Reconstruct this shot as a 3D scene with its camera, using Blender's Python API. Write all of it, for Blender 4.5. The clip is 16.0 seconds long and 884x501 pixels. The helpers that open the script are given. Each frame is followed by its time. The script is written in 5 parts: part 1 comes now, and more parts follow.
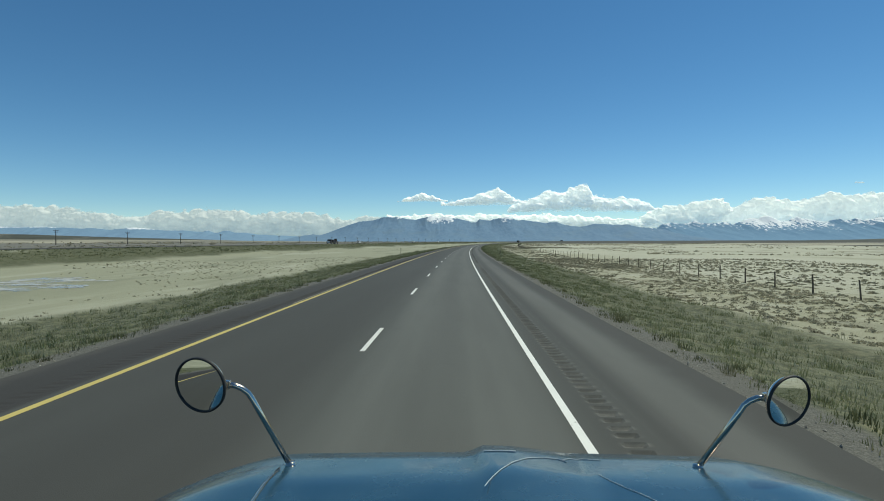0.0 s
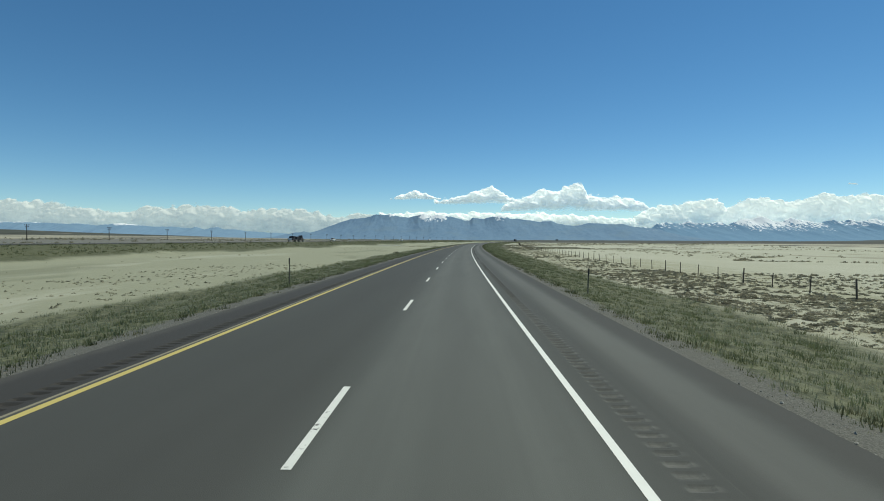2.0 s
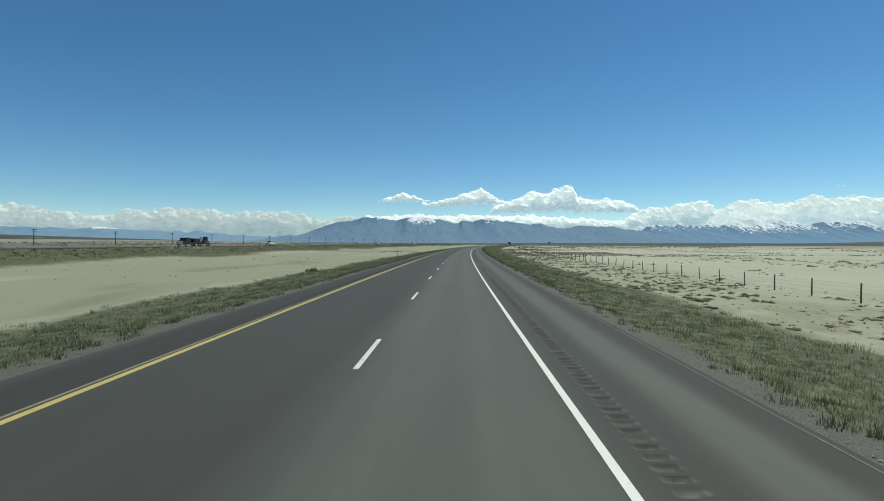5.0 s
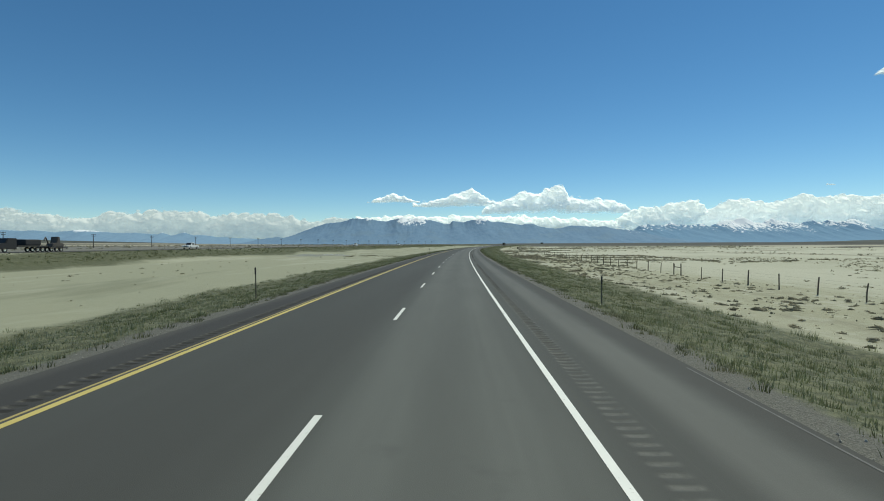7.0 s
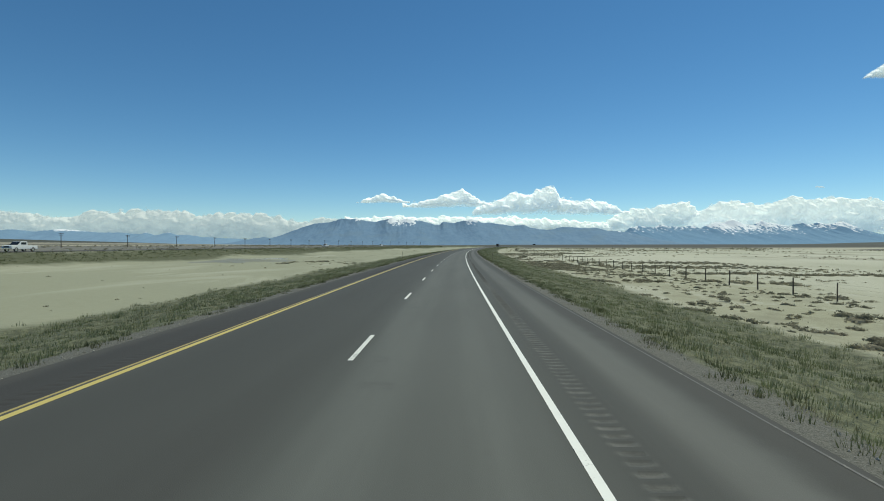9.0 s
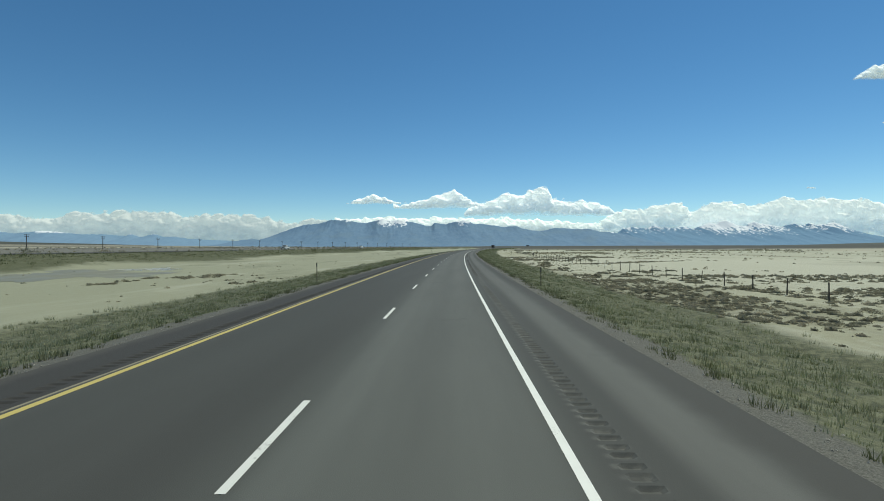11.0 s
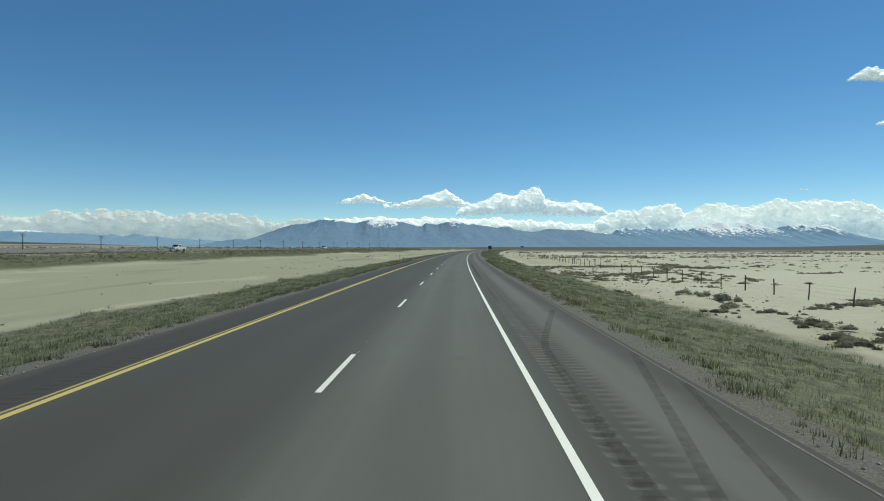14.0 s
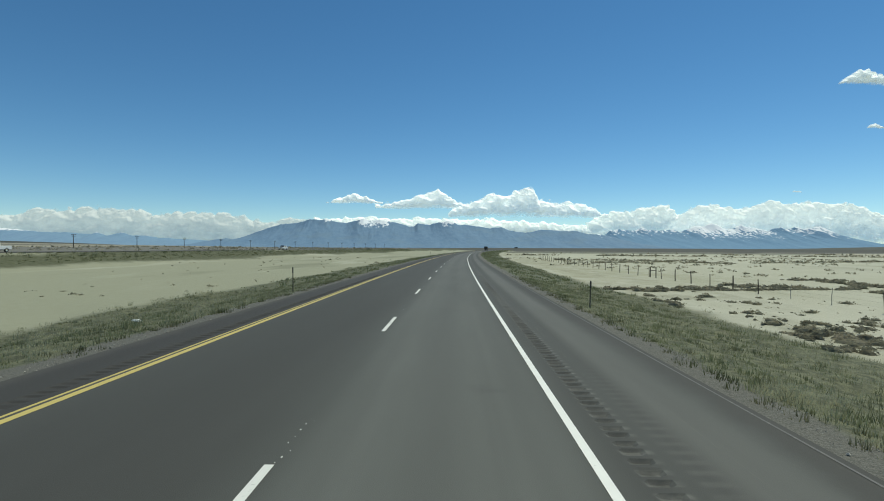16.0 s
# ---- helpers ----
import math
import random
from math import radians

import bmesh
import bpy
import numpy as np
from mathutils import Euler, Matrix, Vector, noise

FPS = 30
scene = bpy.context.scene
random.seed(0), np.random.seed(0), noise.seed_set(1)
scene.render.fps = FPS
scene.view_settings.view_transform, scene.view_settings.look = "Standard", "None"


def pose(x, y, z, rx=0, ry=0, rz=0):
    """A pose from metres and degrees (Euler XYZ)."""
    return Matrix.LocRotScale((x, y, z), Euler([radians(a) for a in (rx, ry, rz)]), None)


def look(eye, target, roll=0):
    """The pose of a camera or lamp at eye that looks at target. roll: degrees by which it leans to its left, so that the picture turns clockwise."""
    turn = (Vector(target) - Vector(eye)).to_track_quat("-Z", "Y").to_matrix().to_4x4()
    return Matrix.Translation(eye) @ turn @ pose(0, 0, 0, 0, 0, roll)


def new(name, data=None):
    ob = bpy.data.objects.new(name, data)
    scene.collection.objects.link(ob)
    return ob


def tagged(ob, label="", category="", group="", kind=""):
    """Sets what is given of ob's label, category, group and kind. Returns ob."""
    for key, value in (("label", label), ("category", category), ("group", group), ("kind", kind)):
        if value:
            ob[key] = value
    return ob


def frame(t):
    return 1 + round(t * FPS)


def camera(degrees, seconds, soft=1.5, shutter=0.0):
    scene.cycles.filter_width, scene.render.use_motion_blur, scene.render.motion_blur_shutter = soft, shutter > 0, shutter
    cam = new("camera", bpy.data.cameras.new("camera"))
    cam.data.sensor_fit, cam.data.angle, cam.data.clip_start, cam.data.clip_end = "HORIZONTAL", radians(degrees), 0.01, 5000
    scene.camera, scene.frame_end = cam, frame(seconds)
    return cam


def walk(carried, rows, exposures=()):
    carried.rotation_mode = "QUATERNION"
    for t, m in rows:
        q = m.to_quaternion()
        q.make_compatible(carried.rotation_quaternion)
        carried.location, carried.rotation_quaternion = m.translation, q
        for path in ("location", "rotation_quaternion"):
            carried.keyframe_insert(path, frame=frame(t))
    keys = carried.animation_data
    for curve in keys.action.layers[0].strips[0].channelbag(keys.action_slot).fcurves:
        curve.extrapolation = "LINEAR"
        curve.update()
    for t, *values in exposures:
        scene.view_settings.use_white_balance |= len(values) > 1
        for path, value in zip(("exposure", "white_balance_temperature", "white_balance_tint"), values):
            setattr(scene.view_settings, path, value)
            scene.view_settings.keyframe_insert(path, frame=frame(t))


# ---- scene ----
# The road is an arc that bends gently to the right. s runs along it in metres,
# u is the offset to the right of the dashed line between the two lanes.
BEND = 3750.0


def road_xy(s, u):
    a = s / BEND
    return BEND - (BEND - u) * math.cos(a), (BEND - u) * math.sin(a)


EYE = 2.43
# seconds, s, u, heading to the right, upward tilt, lean to the right
DRIVE = [
    (0.0, 0.00, 2.08, -1.44, -1.00, 0.18),
    (0.5, 13.69, 1.93, -1.34, -1.10, -0.12),
    (1.0, 27.39, 1.80, -1.26, -1.16, -0.36),
    (1.5, 41.09, 1.79, -0.95, -1.19, -0.36),
    (2.0, 54.71, 1.78, -0.65, -1.19, -0.24),
    (2.5, 68.25, 1.79, -0.47, -1.19, -0.27),
    (3.0, 81.81, 1.78, -0.24, -1.15, -0.30),
    (3.5, 95.42, 1.83, -0.01, -1.07, -0.18),
    (4.0, 108.74, 1.88, 0.18, -0.98, -0.18),
    (6.5, 176.35, 1.92, 1.31, -0.73, 0.30),
    (7.0, 189.94, 1.94, 1.59, -0.72, 0.30),
    (7.5, 203.54, 2.04, 1.88, -0.70, 0.03),
    (8.0, 217.14, 2.07, 2.13, -0.70, 0.03),
    (8.5, 230.74, 2.11, 2.42, -0.76, -0.09),
    (9.0, 244.35, 2.15, 2.68, -0.61, 0.09),
    (11.5, 312.46, 2.28, 3.74, -0.44, 0.24),
    (12.0, 326.09, 2.27, 3.83, -0.43, 0.36),
    (12.5, 339.73, 2.29, 4.06, -0.41, 0.33),
    (13.0, 353.37, 2.30, 4.25, -0.30, 0.45),
    (13.5, 367.01, 2.32, 4.44, -0.31, 0.12),
    (14.0, 380.66, 2.27, 4.56, -0.36, 0.00),
    (14.5, 394.31, 2.21, 4.75, -0.39, -0.09),
    (15.0, 407.97, 2.15, 4.94, -0.29, -0.09),
    (15.5, 421.63, 2.09, 5.15, -0.30, -0.36),
    (16.0, 435.29, 2.04, 5.44, -0.29, -0.24),
]


def drive_pose(s, u, heading, tilt, lean):
    x, y = road_xy(s, u)
    h, p = radians(heading), radians(tilt)
    aim = Vector((math.sin(h) * math.cos(p), math.cos(h) * math.cos(p), math.sin(p)))
    return look((x, y, EYE), Vector((x, y, EYE)) + aim * 10, -lean)


cam = camera(81.8, 16.0, soft=1.0)
walk(cam, [(t, drive_pose(*row)) for t, *row in DRIVE], [(0.0, -0.05, 7400, -5.0), (16.0, -0.05, 7400, -5.0)])

# ---- world, sun ----
SUN_ELEV, SUN_ROT = radians(60), radians(50)
world = bpy.data.worlds.new("sky")
scene.world = world
world.use_nodes = True
wn = world.node_tree
sky = wn.nodes.new("ShaderNodeTexSky")
sky.sky_type = "NISHITA"
sky.sun_disc = False
sky.sun_elevation, sky.sun_rotation = SUN_ELEV, SUN_ROT
sky.altitude, sky.air_density, sky.dust_density, sky.ozone_density = 1300, 0.85, 0.0, 5.0
wn.nodes["Background"].inputs["Strength"].default_value = 0.12
deep = wn.nodes.new("ShaderNodeHueSaturation")
deep.inputs["Saturation"].default_value = 1.18
wn.links.new(sky.outputs[0], deep.inputs["Color"])
wn.links.new(deep.outputs[0], wn.nodes["Background"].inputs["Color"])
sun = new("sun", bpy.data.lights.new("sun", "SUN"))
sun.data.energy, sun.data.angle, sun.data.color = 3.4, radians(0.53), (1.0, 0.955, 0.88)
sun_way = Vector((math.sin(SUN_ROT) * math.cos(SUN_ELEV), math.cos(SUN_ROT) * math.cos(SUN_ELEV), math.sin(SUN_ELEV)))
sun.matrix_world = look(sun_way * 100, (0, 0, 0))


# ---- materials ----
class Surface:
    """A small writer of node materials."""

    def __init__(self, name, rough=0.8, metal=0.0):
        self.mat = bpy.data.materials.new(name)
        self.mat.use_nodes = True
        self.nt = self.mat.node_tree
        self.bsdf = self.nt.nodes["Principled BSDF"]
        self.bsdf.inputs["Roughness"].default_value = rough
        self.bsdf.inputs["Metallic"].default_value = metal

    def put(self, socket, value):
        if isinstance(value, bpy.types.NodeSocket):
            self.nt.links.new(value, socket)
        elif isinstance(value, (tuple, list)):
            socket.default_value = (*value, 1.0) if len(value) == 3 and socket.type == "RGBA" else value
        else:
            socket.default_value = value

    def uv(self):
        return self.nt.nodes.new("ShaderNodeUVMap").outputs[0]

    def obj(self):
        return self.nt.nodes.new("ShaderNodeTexCoord").outputs["Object"]

    def where(self):
        return self.nt.nodes.new("ShaderNodeNewGeometry").outputs["Position"]

    def split(self, vec):
        n = self.nt.nodes.new("ShaderNodeSeparateXYZ")
        self.put(n.inputs[0], vec)
        return n.outputs

    def stretch(self, vec, sx, sy, sz):
        n = self.nt.nodes.new("ShaderNodeVectorMath")
        n.operation = "MULTIPLY"
        self.put(n.inputs[0], vec)
        n.inputs[1].default_value = (sx, sy, sz)
        return n.outputs[0]

    def noise(self, vec, scale, detail=4.0, rough=0.55, distort=0.0):
        n = self.nt.nodes.new("ShaderNodeTexNoise")
        self.put(n.inputs["Vector"], vec)
        n.inputs["Scale"].default_value = scale
        n.inputs["Detail"].default_value = detail
        n.inputs["Roughness"].default_value = rough
        n.inputs["Distortion"].default_value = distort
        return n.outputs["Fac"]

    def cells(self, vec, scale, feature="F1"):
        n = self.nt.nodes.new("ShaderNodeTexVoronoi")
        n.feature = feature
        self.put(n.inputs["Vector"], vec)
        n.inputs["Scale"].default_value = scale
        return n.outputs

    def calc(self, op, a, b=0.0, c=0.0):
        n = self.nt.nodes.new("ShaderNodeMath")
        n.operation = op
        for socket, value in zip(n.inputs, (a, b, c)):
            self.put(socket, value)
        return n.outputs[0]

    def span(self, v, a, b, lo=0.0, hi=1.0):
        n = self.nt.nodes.new("ShaderNodeMapRange")
        n.interpolation_type = "SMOOTHSTEP"
        for socket, value in zip(n.inputs, (v, a, b, lo, hi)):
            self.put(socket, value)
        return n.outputs[0]

    def band(self, v, a, b, soft):
        """1 between a and b, falling off over soft."""
        return self.calc("MULTIPLY", self.span(v, a - soft, a + soft), self.span(v, b - soft, b + soft, 1.0, 0.0))

    def mix(self, fac, a, b):
        n = self.nt.nodes.new("ShaderNodeMix")
        n.data_type = "RGBA"
        self.put(n.inputs[0], fac)
        self.put(n.inputs[6], a)
        self.put(n.inputs[7], b)
        return n.outputs[2]

    def island(self):
        return self.nt.nodes.new("ShaderNodeNewGeometry").outputs["Random Per Island"]

    def done(self, color=None, rough=None, bump=None, strength=0.3, distance=0.02, alpha=None):
        if color is not None:
            self.put(self.bsdf.inputs["Base Color"], color)
        if rough is not None:
            self.put(self.bsdf.inputs["Roughness"], rough)
        if alpha is not None:
            self.put(self.bsdf.inputs["Alpha"], alpha)
        if bump is not None:
            n = self.nt.nodes.new("ShaderNodeBump")
            n.inputs["Strength"].default_value = strength
            n.inputs["Distance"].default_value = distance
            self.put(n.inputs["Height"], bump)
            self.nt.links.new(n.outputs[0], self.bsdf.inputs["Normal"])
        return self.mat


def asphalt():
    m = Surface("asphalt", 0.85)
    uv = m.uv()
    u, s, _ = m.split(uv)
    grain = m.noise(uv, 60, 3, 0.7)
    patch = m.noise(m.stretch(uv, 0.5, 0.03, 1), 1.0, 4)
    streak = m.noise(m.stretch(uv, 2.4, 0.012, 1), 1.0, 3)
    base = m.mix(grain, (0.057, 0.06, 0.055), (0.104, 0.11, 0.102))
    # worn paler wheel tracks, a darker oil strip between them, a darker passing lane
    worn = m.calc("ADD", m.band(u, 0.55, 1.25, 0.35), m.band(u, 2.35, 3.05, 0.35))
    base = m.mix(m.calc("MULTIPLY", worn, m.span(streak, 0.3, 0.8, 0.2, 0.6)), base, (0.145, 0.153, 0.142))
    lane = m.band(u, 0.2, 3.5, 0.2)
    base = m.mix(m.calc("MULTIPLY", lane, m.span(patch, 0.2, 0.8, 0.3, 0.6)), base, (0.13, 0.138, 0.128))
    oil = m.band(u, 1.55, 2.1, 0.3)
    base = m.mix(m.calc("MULTIPLY", oil, m.span(patch, 0.3, 0.7, 0.05, 0.3)), base, (0.07, 0.071, 0.067))
    passing = m.band(u, -4.2, -0.3, 0.5)
    base = m.mix(m.calc("MULTIPLY", passing, m.span(patch, 0.25, 0.75, 0.55, 0.9)), base, (0.048, 0.048, 0.044))
    verge = m.band(u, 3.85, 5.1, 0.25)
    base = m.mix(m.calc("MULTIPLY", verge, m.span(streak, 0.3, 0.7, 0.4, 0.8)), base, (0.05, 0.051, 0.048))
    outer = m.band(u, 4.95, 5.85, 0.25)
    base = m.mix(m.calc("MULTIPLY", outer, m.span(patch, 0.2, 0.8, 0.3, 0.7)), base, (0.15, 0.153, 0.142))
    edge = m.span(m.calc("ADD", u, m.calc("ADD", m.calc("MULTIPLY", patch, 0.9), m.calc("MULTIPLY", m.noise(uv, 1.2, 4), 0.5))), 6.35, 6.95)
    base = m.mix(m.calc("MULTIPLY", edge, 0.85), base, (0.05, 0.049, 0.045))
    left = m.span(u, -4.35, -4.5)
    base = m.mix(m.calc("MULTIPLY", left, m.span(patch, 0.2, 0.7, 0.75, 1.0)), base, (0.037, 0.034, 0.031))
    dusty_edge = m.span(m.calc("ADD", u, m.calc("MULTIPLY", m.noise(uv, 1.5, 4), 0.5)), -5.35, -5.75)
    base = m.mix(m.calc("MULTIPLY", dusty_edge, 0.5), base, (0.085, 0.08, 0.07))
    # dust lying in the milled grooves
    bars = m.span(m.calc("SINE", m.calc("MULTIPLY", s, math.tau / 0.275)), -0.5, 1.0)
    dust = m.calc("MULTIPLY", m.band(u, 4.06, 4.42, 0.06), m.span(m.noise(uv, 2.3, 4, 0.7), 0.35, 0.7, 0.15, 0.9))
    dust = m.calc("MAXIMUM", dust, m.calc("MULTIPLY", m.band(u, -4.95, -4.66, 0.05), m.calc("MULTIPLY", m.calc("MAXIMUM", m.band(s, 80, 112, 9), m.calc("MAXIMUM", m.band(s, 172, 240, 10), m.band(s, 337, 362, 9))), m.span(m.noise(uv, 1.7, 4), 0.3, 0.7, 0.25, 0.6))))
    filled = m.calc("MULTIPLY", m.band(u, 4.62, 4.95, 0.08), m.calc("MULTIPLY", m.band(s, 330, 440, 12), m.span(m.noise(uv, 0.8, 4, 0.7), 0.3, 0.7, 0.3, 1.0)))
    base = m.mix(m.calc("MULTIPLY", bars, m.calc("MAXIMUM", dust, m.calc("MULTIPLY", filled, 0.6))), base, (0.165, 0.165, 0.15))
    cloudy = m.noise(m.stretch(uv, 1.0, 0.12, 1), 0.8, 5, 0.6)
    base = m.mix(m.span(cloudy, 0.3, 0.7, 0.0, 0.22), base, (0.045, 0.047, 0.043))
    stain = m.span(m.noise(uv, 0.55, 5, 0.6), 0.62, 0.75)
    base = m.mix(m.calc("MULTIPLY", stain, 0.3), base, (0.055, 0.056, 0.055))
    m.bsdf.inputs["Specular IOR Level"].default_value = 0.45
    return m.done(base, m.span(grain, 0.2, 0.8, 0.75, 0.95), m.calc("ADD", grain, m.calc("MULTIPLY", m.cells(uv, 90)[0], 0.6)), 0.35, 0.006)


def road_paint(name, color, worn):
    m = Surface(name, 0.6)
    p = m.where()
    bare = m.span(m.calc("ADD", m.noise(p, 9, 5, 0.7), m.calc("MULTIPLY", m.noise(p, 1.1, 3), 0.5)), worn, worn + 0.13)
    grime = m.noise(p, 2.5, 4)
    c = m.mix(m.calc("MULTIPLY", grime, 0.4), color, tuple(v * 0.6 for v in color))
    c = m.mix(bare, c, (0.1, 0.1, 0.097))
    return m.done(c, 0.65, m.noise(p, 70, 2), 0.2, 0.003)


def roadside():
    """Gravel at the edge, then grassy banks, then bare pale playa; the far bank and the sage beyond."""
    m = Surface("roadside_soil", 0.95)
    uv = m.uv()
    u, s, _ = m.split(uv)
    wob = m.calc("SUBTRACT", m.noise(uv, 0.35, 4, 0.6), 0.5)
    wob2 = m.calc("SUBTRACT", m.noise(m.stretch(uv, 1, 0.35, 1), 0.06, 3), 0.5)
    un = m.calc("ADD", u, m.calc("MULTIPLY", wob, 2.4))
    far = m.calc("ADD", u, m.calc("ADD", m.calc("MULTIPLY", wob, 3.0), m.calc("MULTIPLY", wob2, 14.0)))
    fine = m.noise(uv, 14, 4, 0.7)
    mid = m.noise(uv, 1.3, 5, 0.65)
    big = m.noise(m.stretch(uv, 1, 0.4, 1), 0.03, 4)
    sand = m.mix(mid, (0.30, 0.295, 0.2), (0.375, 0.37, 0.265))
    sand = m.mix(m.span(big, 0.42, 0.62), sand, (0.42, 0.415, 0.32))
    sand = m.mix(m.span(m.noise(m.stretch(uv, 1, 0.5, 1), 0.11, 5, 0.6), 0.58, 0.72, 0, 0.55), sand, (0.26, 0.25, 0.165))
    sand = m.mix(m.span(m.noise(uv, 0.8, 6, 0.75), 0.62, 0.72, 0, 0.5), sand, (0.25, 0.235, 0.165))
    sand = m.mix(m.span(m.noise(m.stretch(uv, 1, 0.6, 1), 0.33, 6, 0.72), 0.5, 0.64, 0, 0.65), sand, (0.47, 0.465, 0.375))
    sand = m.mix(m.span(m.noise(uv, 0.5, 6, 0.78), 0.6, 0.68, 0, 0.5), sand, (0.24, 0.235, 0.17))
    sand = m.mix(m.calc("MULTIPLY", m.span(m.calc("ADD", u, m.calc("MULTIPLY", wob2, 30.0)), 31, 44), 0.6), sand, (0.465, 0.465, 0.37))
    # the flats on the far side are duller and greener, with pale salt streaks
    dull = m.mix(mid, (0.265, 0.272, 0.19), (0.33, 0.335, 0.242))
    dull = m.mix(m.span(m.noise(m.stretch(uv, 1, 0.22, 1), 0.09, 5, 0.62, 0.6), 0.52, 0.66, 0, 0.8), dull, (0.40, 0.40, 0.31))
    dull = m.mix(m.span(m.noise(m.stretch(uv, 1, 0.3, 1), 0.05, 4, 0.6, 0.4), 0.55, 0.66, 0, 0.6), dull, (0.18, 0.19, 0.125))
    sand = m.mix(m.span(u, -10, -15), sand, dull)
    sand = m.mix(m.calc("MULTIPLY", m.band(u, 17, 29, 2.0), m.span(m.noise(m.stretch(uv, 1, 0.5, 1), 0.22, 6, 0.72), 0.46, 0.62, 0, 0.6)), sand, (0.245, 0.24, 0.17))
    grown = m.calc("MULTIPLY", m.band(m.calc("ADD", s, m.calc("MULTIPLY", wob2, 30.0)), 326, 352, 6), m.band(m.calc("ADD", u, m.calc("MULTIPLY", wob, 4.0)), 14, 25, 2.0))
    sand = m.mix(m.calc("MULTIPLY", grown, m.span(mid, 0.3, 0.65, 0.3, 0.8)), sand, (0.2, 0.195, 0.135))
    salt = m.band(m.calc("ADD", u, m.calc("MULTIPLY", wob2, 5.0)), 16.8, 20.0, 1.0)
    sand = m.mix(m.calc("MULTIPLY", salt, m.span(m.noise(m.stretch(uv, 1, 0.2, 1), 0.25, 4), 0.5, 0.62, 0, 0.5)), sand, (0.48, 0.48, 0.39))
    crust = m.calc("MULTIPLY", m.band(m.calc("ADD", s, m.calc("MULTIPLY", wob2, 40.0)), 372, 475, 14), m.calc("MULTIPLY", m.span(un, 18, 24), m.span(mid, 0.25, 0.7, 0.85, 0.45)))
    sand = m.mix(crust, sand, (0.485, 0.48, 0.385))
    gravel = m.mix(m.span(m.cells(uv, 34)[0], 0.1, 0.7), (0.18, 0.178, 0.153), (0.078, 0.077, 0.067))
    gravel = m.mix(m.span(fine, 0.35, 0.7, 0, 0.7), gravel, (0.15, 0.147, 0.127))
    clump = m.noise(uv, 2.6, 5, 0.7)
    turf = m.mix(m.span(clump, 0.35, 0.65), (0.06, 0.067, 0.038), (0.157, 0.165, 0.096))
    turf = m.mix(m.span(m.noise(uv, 0.9, 5, 0.7), 0.55, 0.75, 0, 0.6), turf, (0.25, 0.238, 0.15))
    right = m.span(un, 16.2, 18.4)
    left = m.span(un, -18.0, -20.5)
    c = m.mix(m.calc("MAXIMUM", right, left), turf, sand)
    c = m.mix(m.band(m.calc("ADD", u, m.calc("MULTIPLY", wob, 1.0)), -7.3, 7.7, 0.25), c, gravel)
    bank = m.band(far, -71.5, -63, 1.5)
    c = m.mix(m.calc("MULTIPLY", bank, m.span(mid, 0.3, 0.65, 0.8, 1.0)), c, (0.075, 0.083, 0.04))
    sage = m.mix(m.noise(uv, 0.22, 5, 0.7), (0.12, 0.117, 0.1), (0.21, 0.203, 0.175))
    c = m.mix(m.span(u, -80, -82), c, m.mix(mid, (0.15, 0.147, 0.128), (0.21, 0.205, 0.18)))
    c = m.mix(m.span(far, -89, -96), c, sage)
    patches = m.span(m.noise(m.stretch(uv, 1, 0.3, 1), 0.045, 5, 0.65), 0.53, 0.6)
    c = m.mix(m.calc("MULTIPLY", m.span(u, 60, 130), m.calc("MULTIPLY", patches, 0.5)), c, (0.13, 0.12, 0.08))
    ahead = m.calc("MULTIPLY", m.span(m.calc("ADD", s, m.calc("MULTIPLY", wob2, 300.0)), 820, 960), m.span(un, 17, 24))
    c = m.mix(m.calc("MULTIPLY", ahead, m.span(mid, 0.3, 0.6, 0.6, 0.95)), c, (0.085, 0.085, 0.06))
    return m.done(c, 0.95, m.calc("ADD", m.calc("MULTIPLY", clump, 1.2), m.calc("ADD", fine, mid)), 0.6, 0.06)


def plain_soil():
    m = Surface("valley_soil", 0.95)
    p = m.obj()
    x, y, z = m.split(p)
    mid = m.noise(m.stretch(p, 0.25, 1, 1), 0.02, 5, 0.65)
    bands = m.noise(m.stretch(p, 0.12, 1, 1), 0.012, 4, 0.6)
    pale = m.mix(mid, (0.33, 0.31, 0.23), (0.45, 0.43, 0.335))
    sage = m.mix(mid, (0.042, 0.043, 0.035), (0.085, 0.08, 0.06))
    c = m.mix(m.span(bands, 0.5, 0.57), pale, sage)
    c = m.mix(m.span(m.calc("ADD", y, m.calc("MULTIPLY", bands, 500)), 1100, 1350), c, sage)
    west = m.span(x, -420, -180, 1.0, 0.0)
    dusty = m.mix(m.span(m.noise(m.stretch(p, 1, 0.2, 1), 0.009, 4), 0.42, 0.5), sage, (0.36, 0.335, 0.255))
    c = m.mix(west, c, dusty)
    return m.done(c, 0.95, mid, 0.3, 0.5)


def sage_rise():
    m = Surface("sage_rise", 0.95)
    p = m.obj()
    n = m.noise(m.stretch(p, 0.4, 1, 3), 0.01, 5, 0.65)
    c = m.mix(n, (0.05, 0.057, 0.05), (0.1, 0.106, 0.086))
    c = m.mix(m.span(m.noise(m.stretch(p, 0.3, 1, 4), 0.012, 4), 0.58, 0.7, 0, 0.5), c, (0.3, 0.28, 0.22))
    return m.done(c, 0.95, n, 0.4, 3.0)


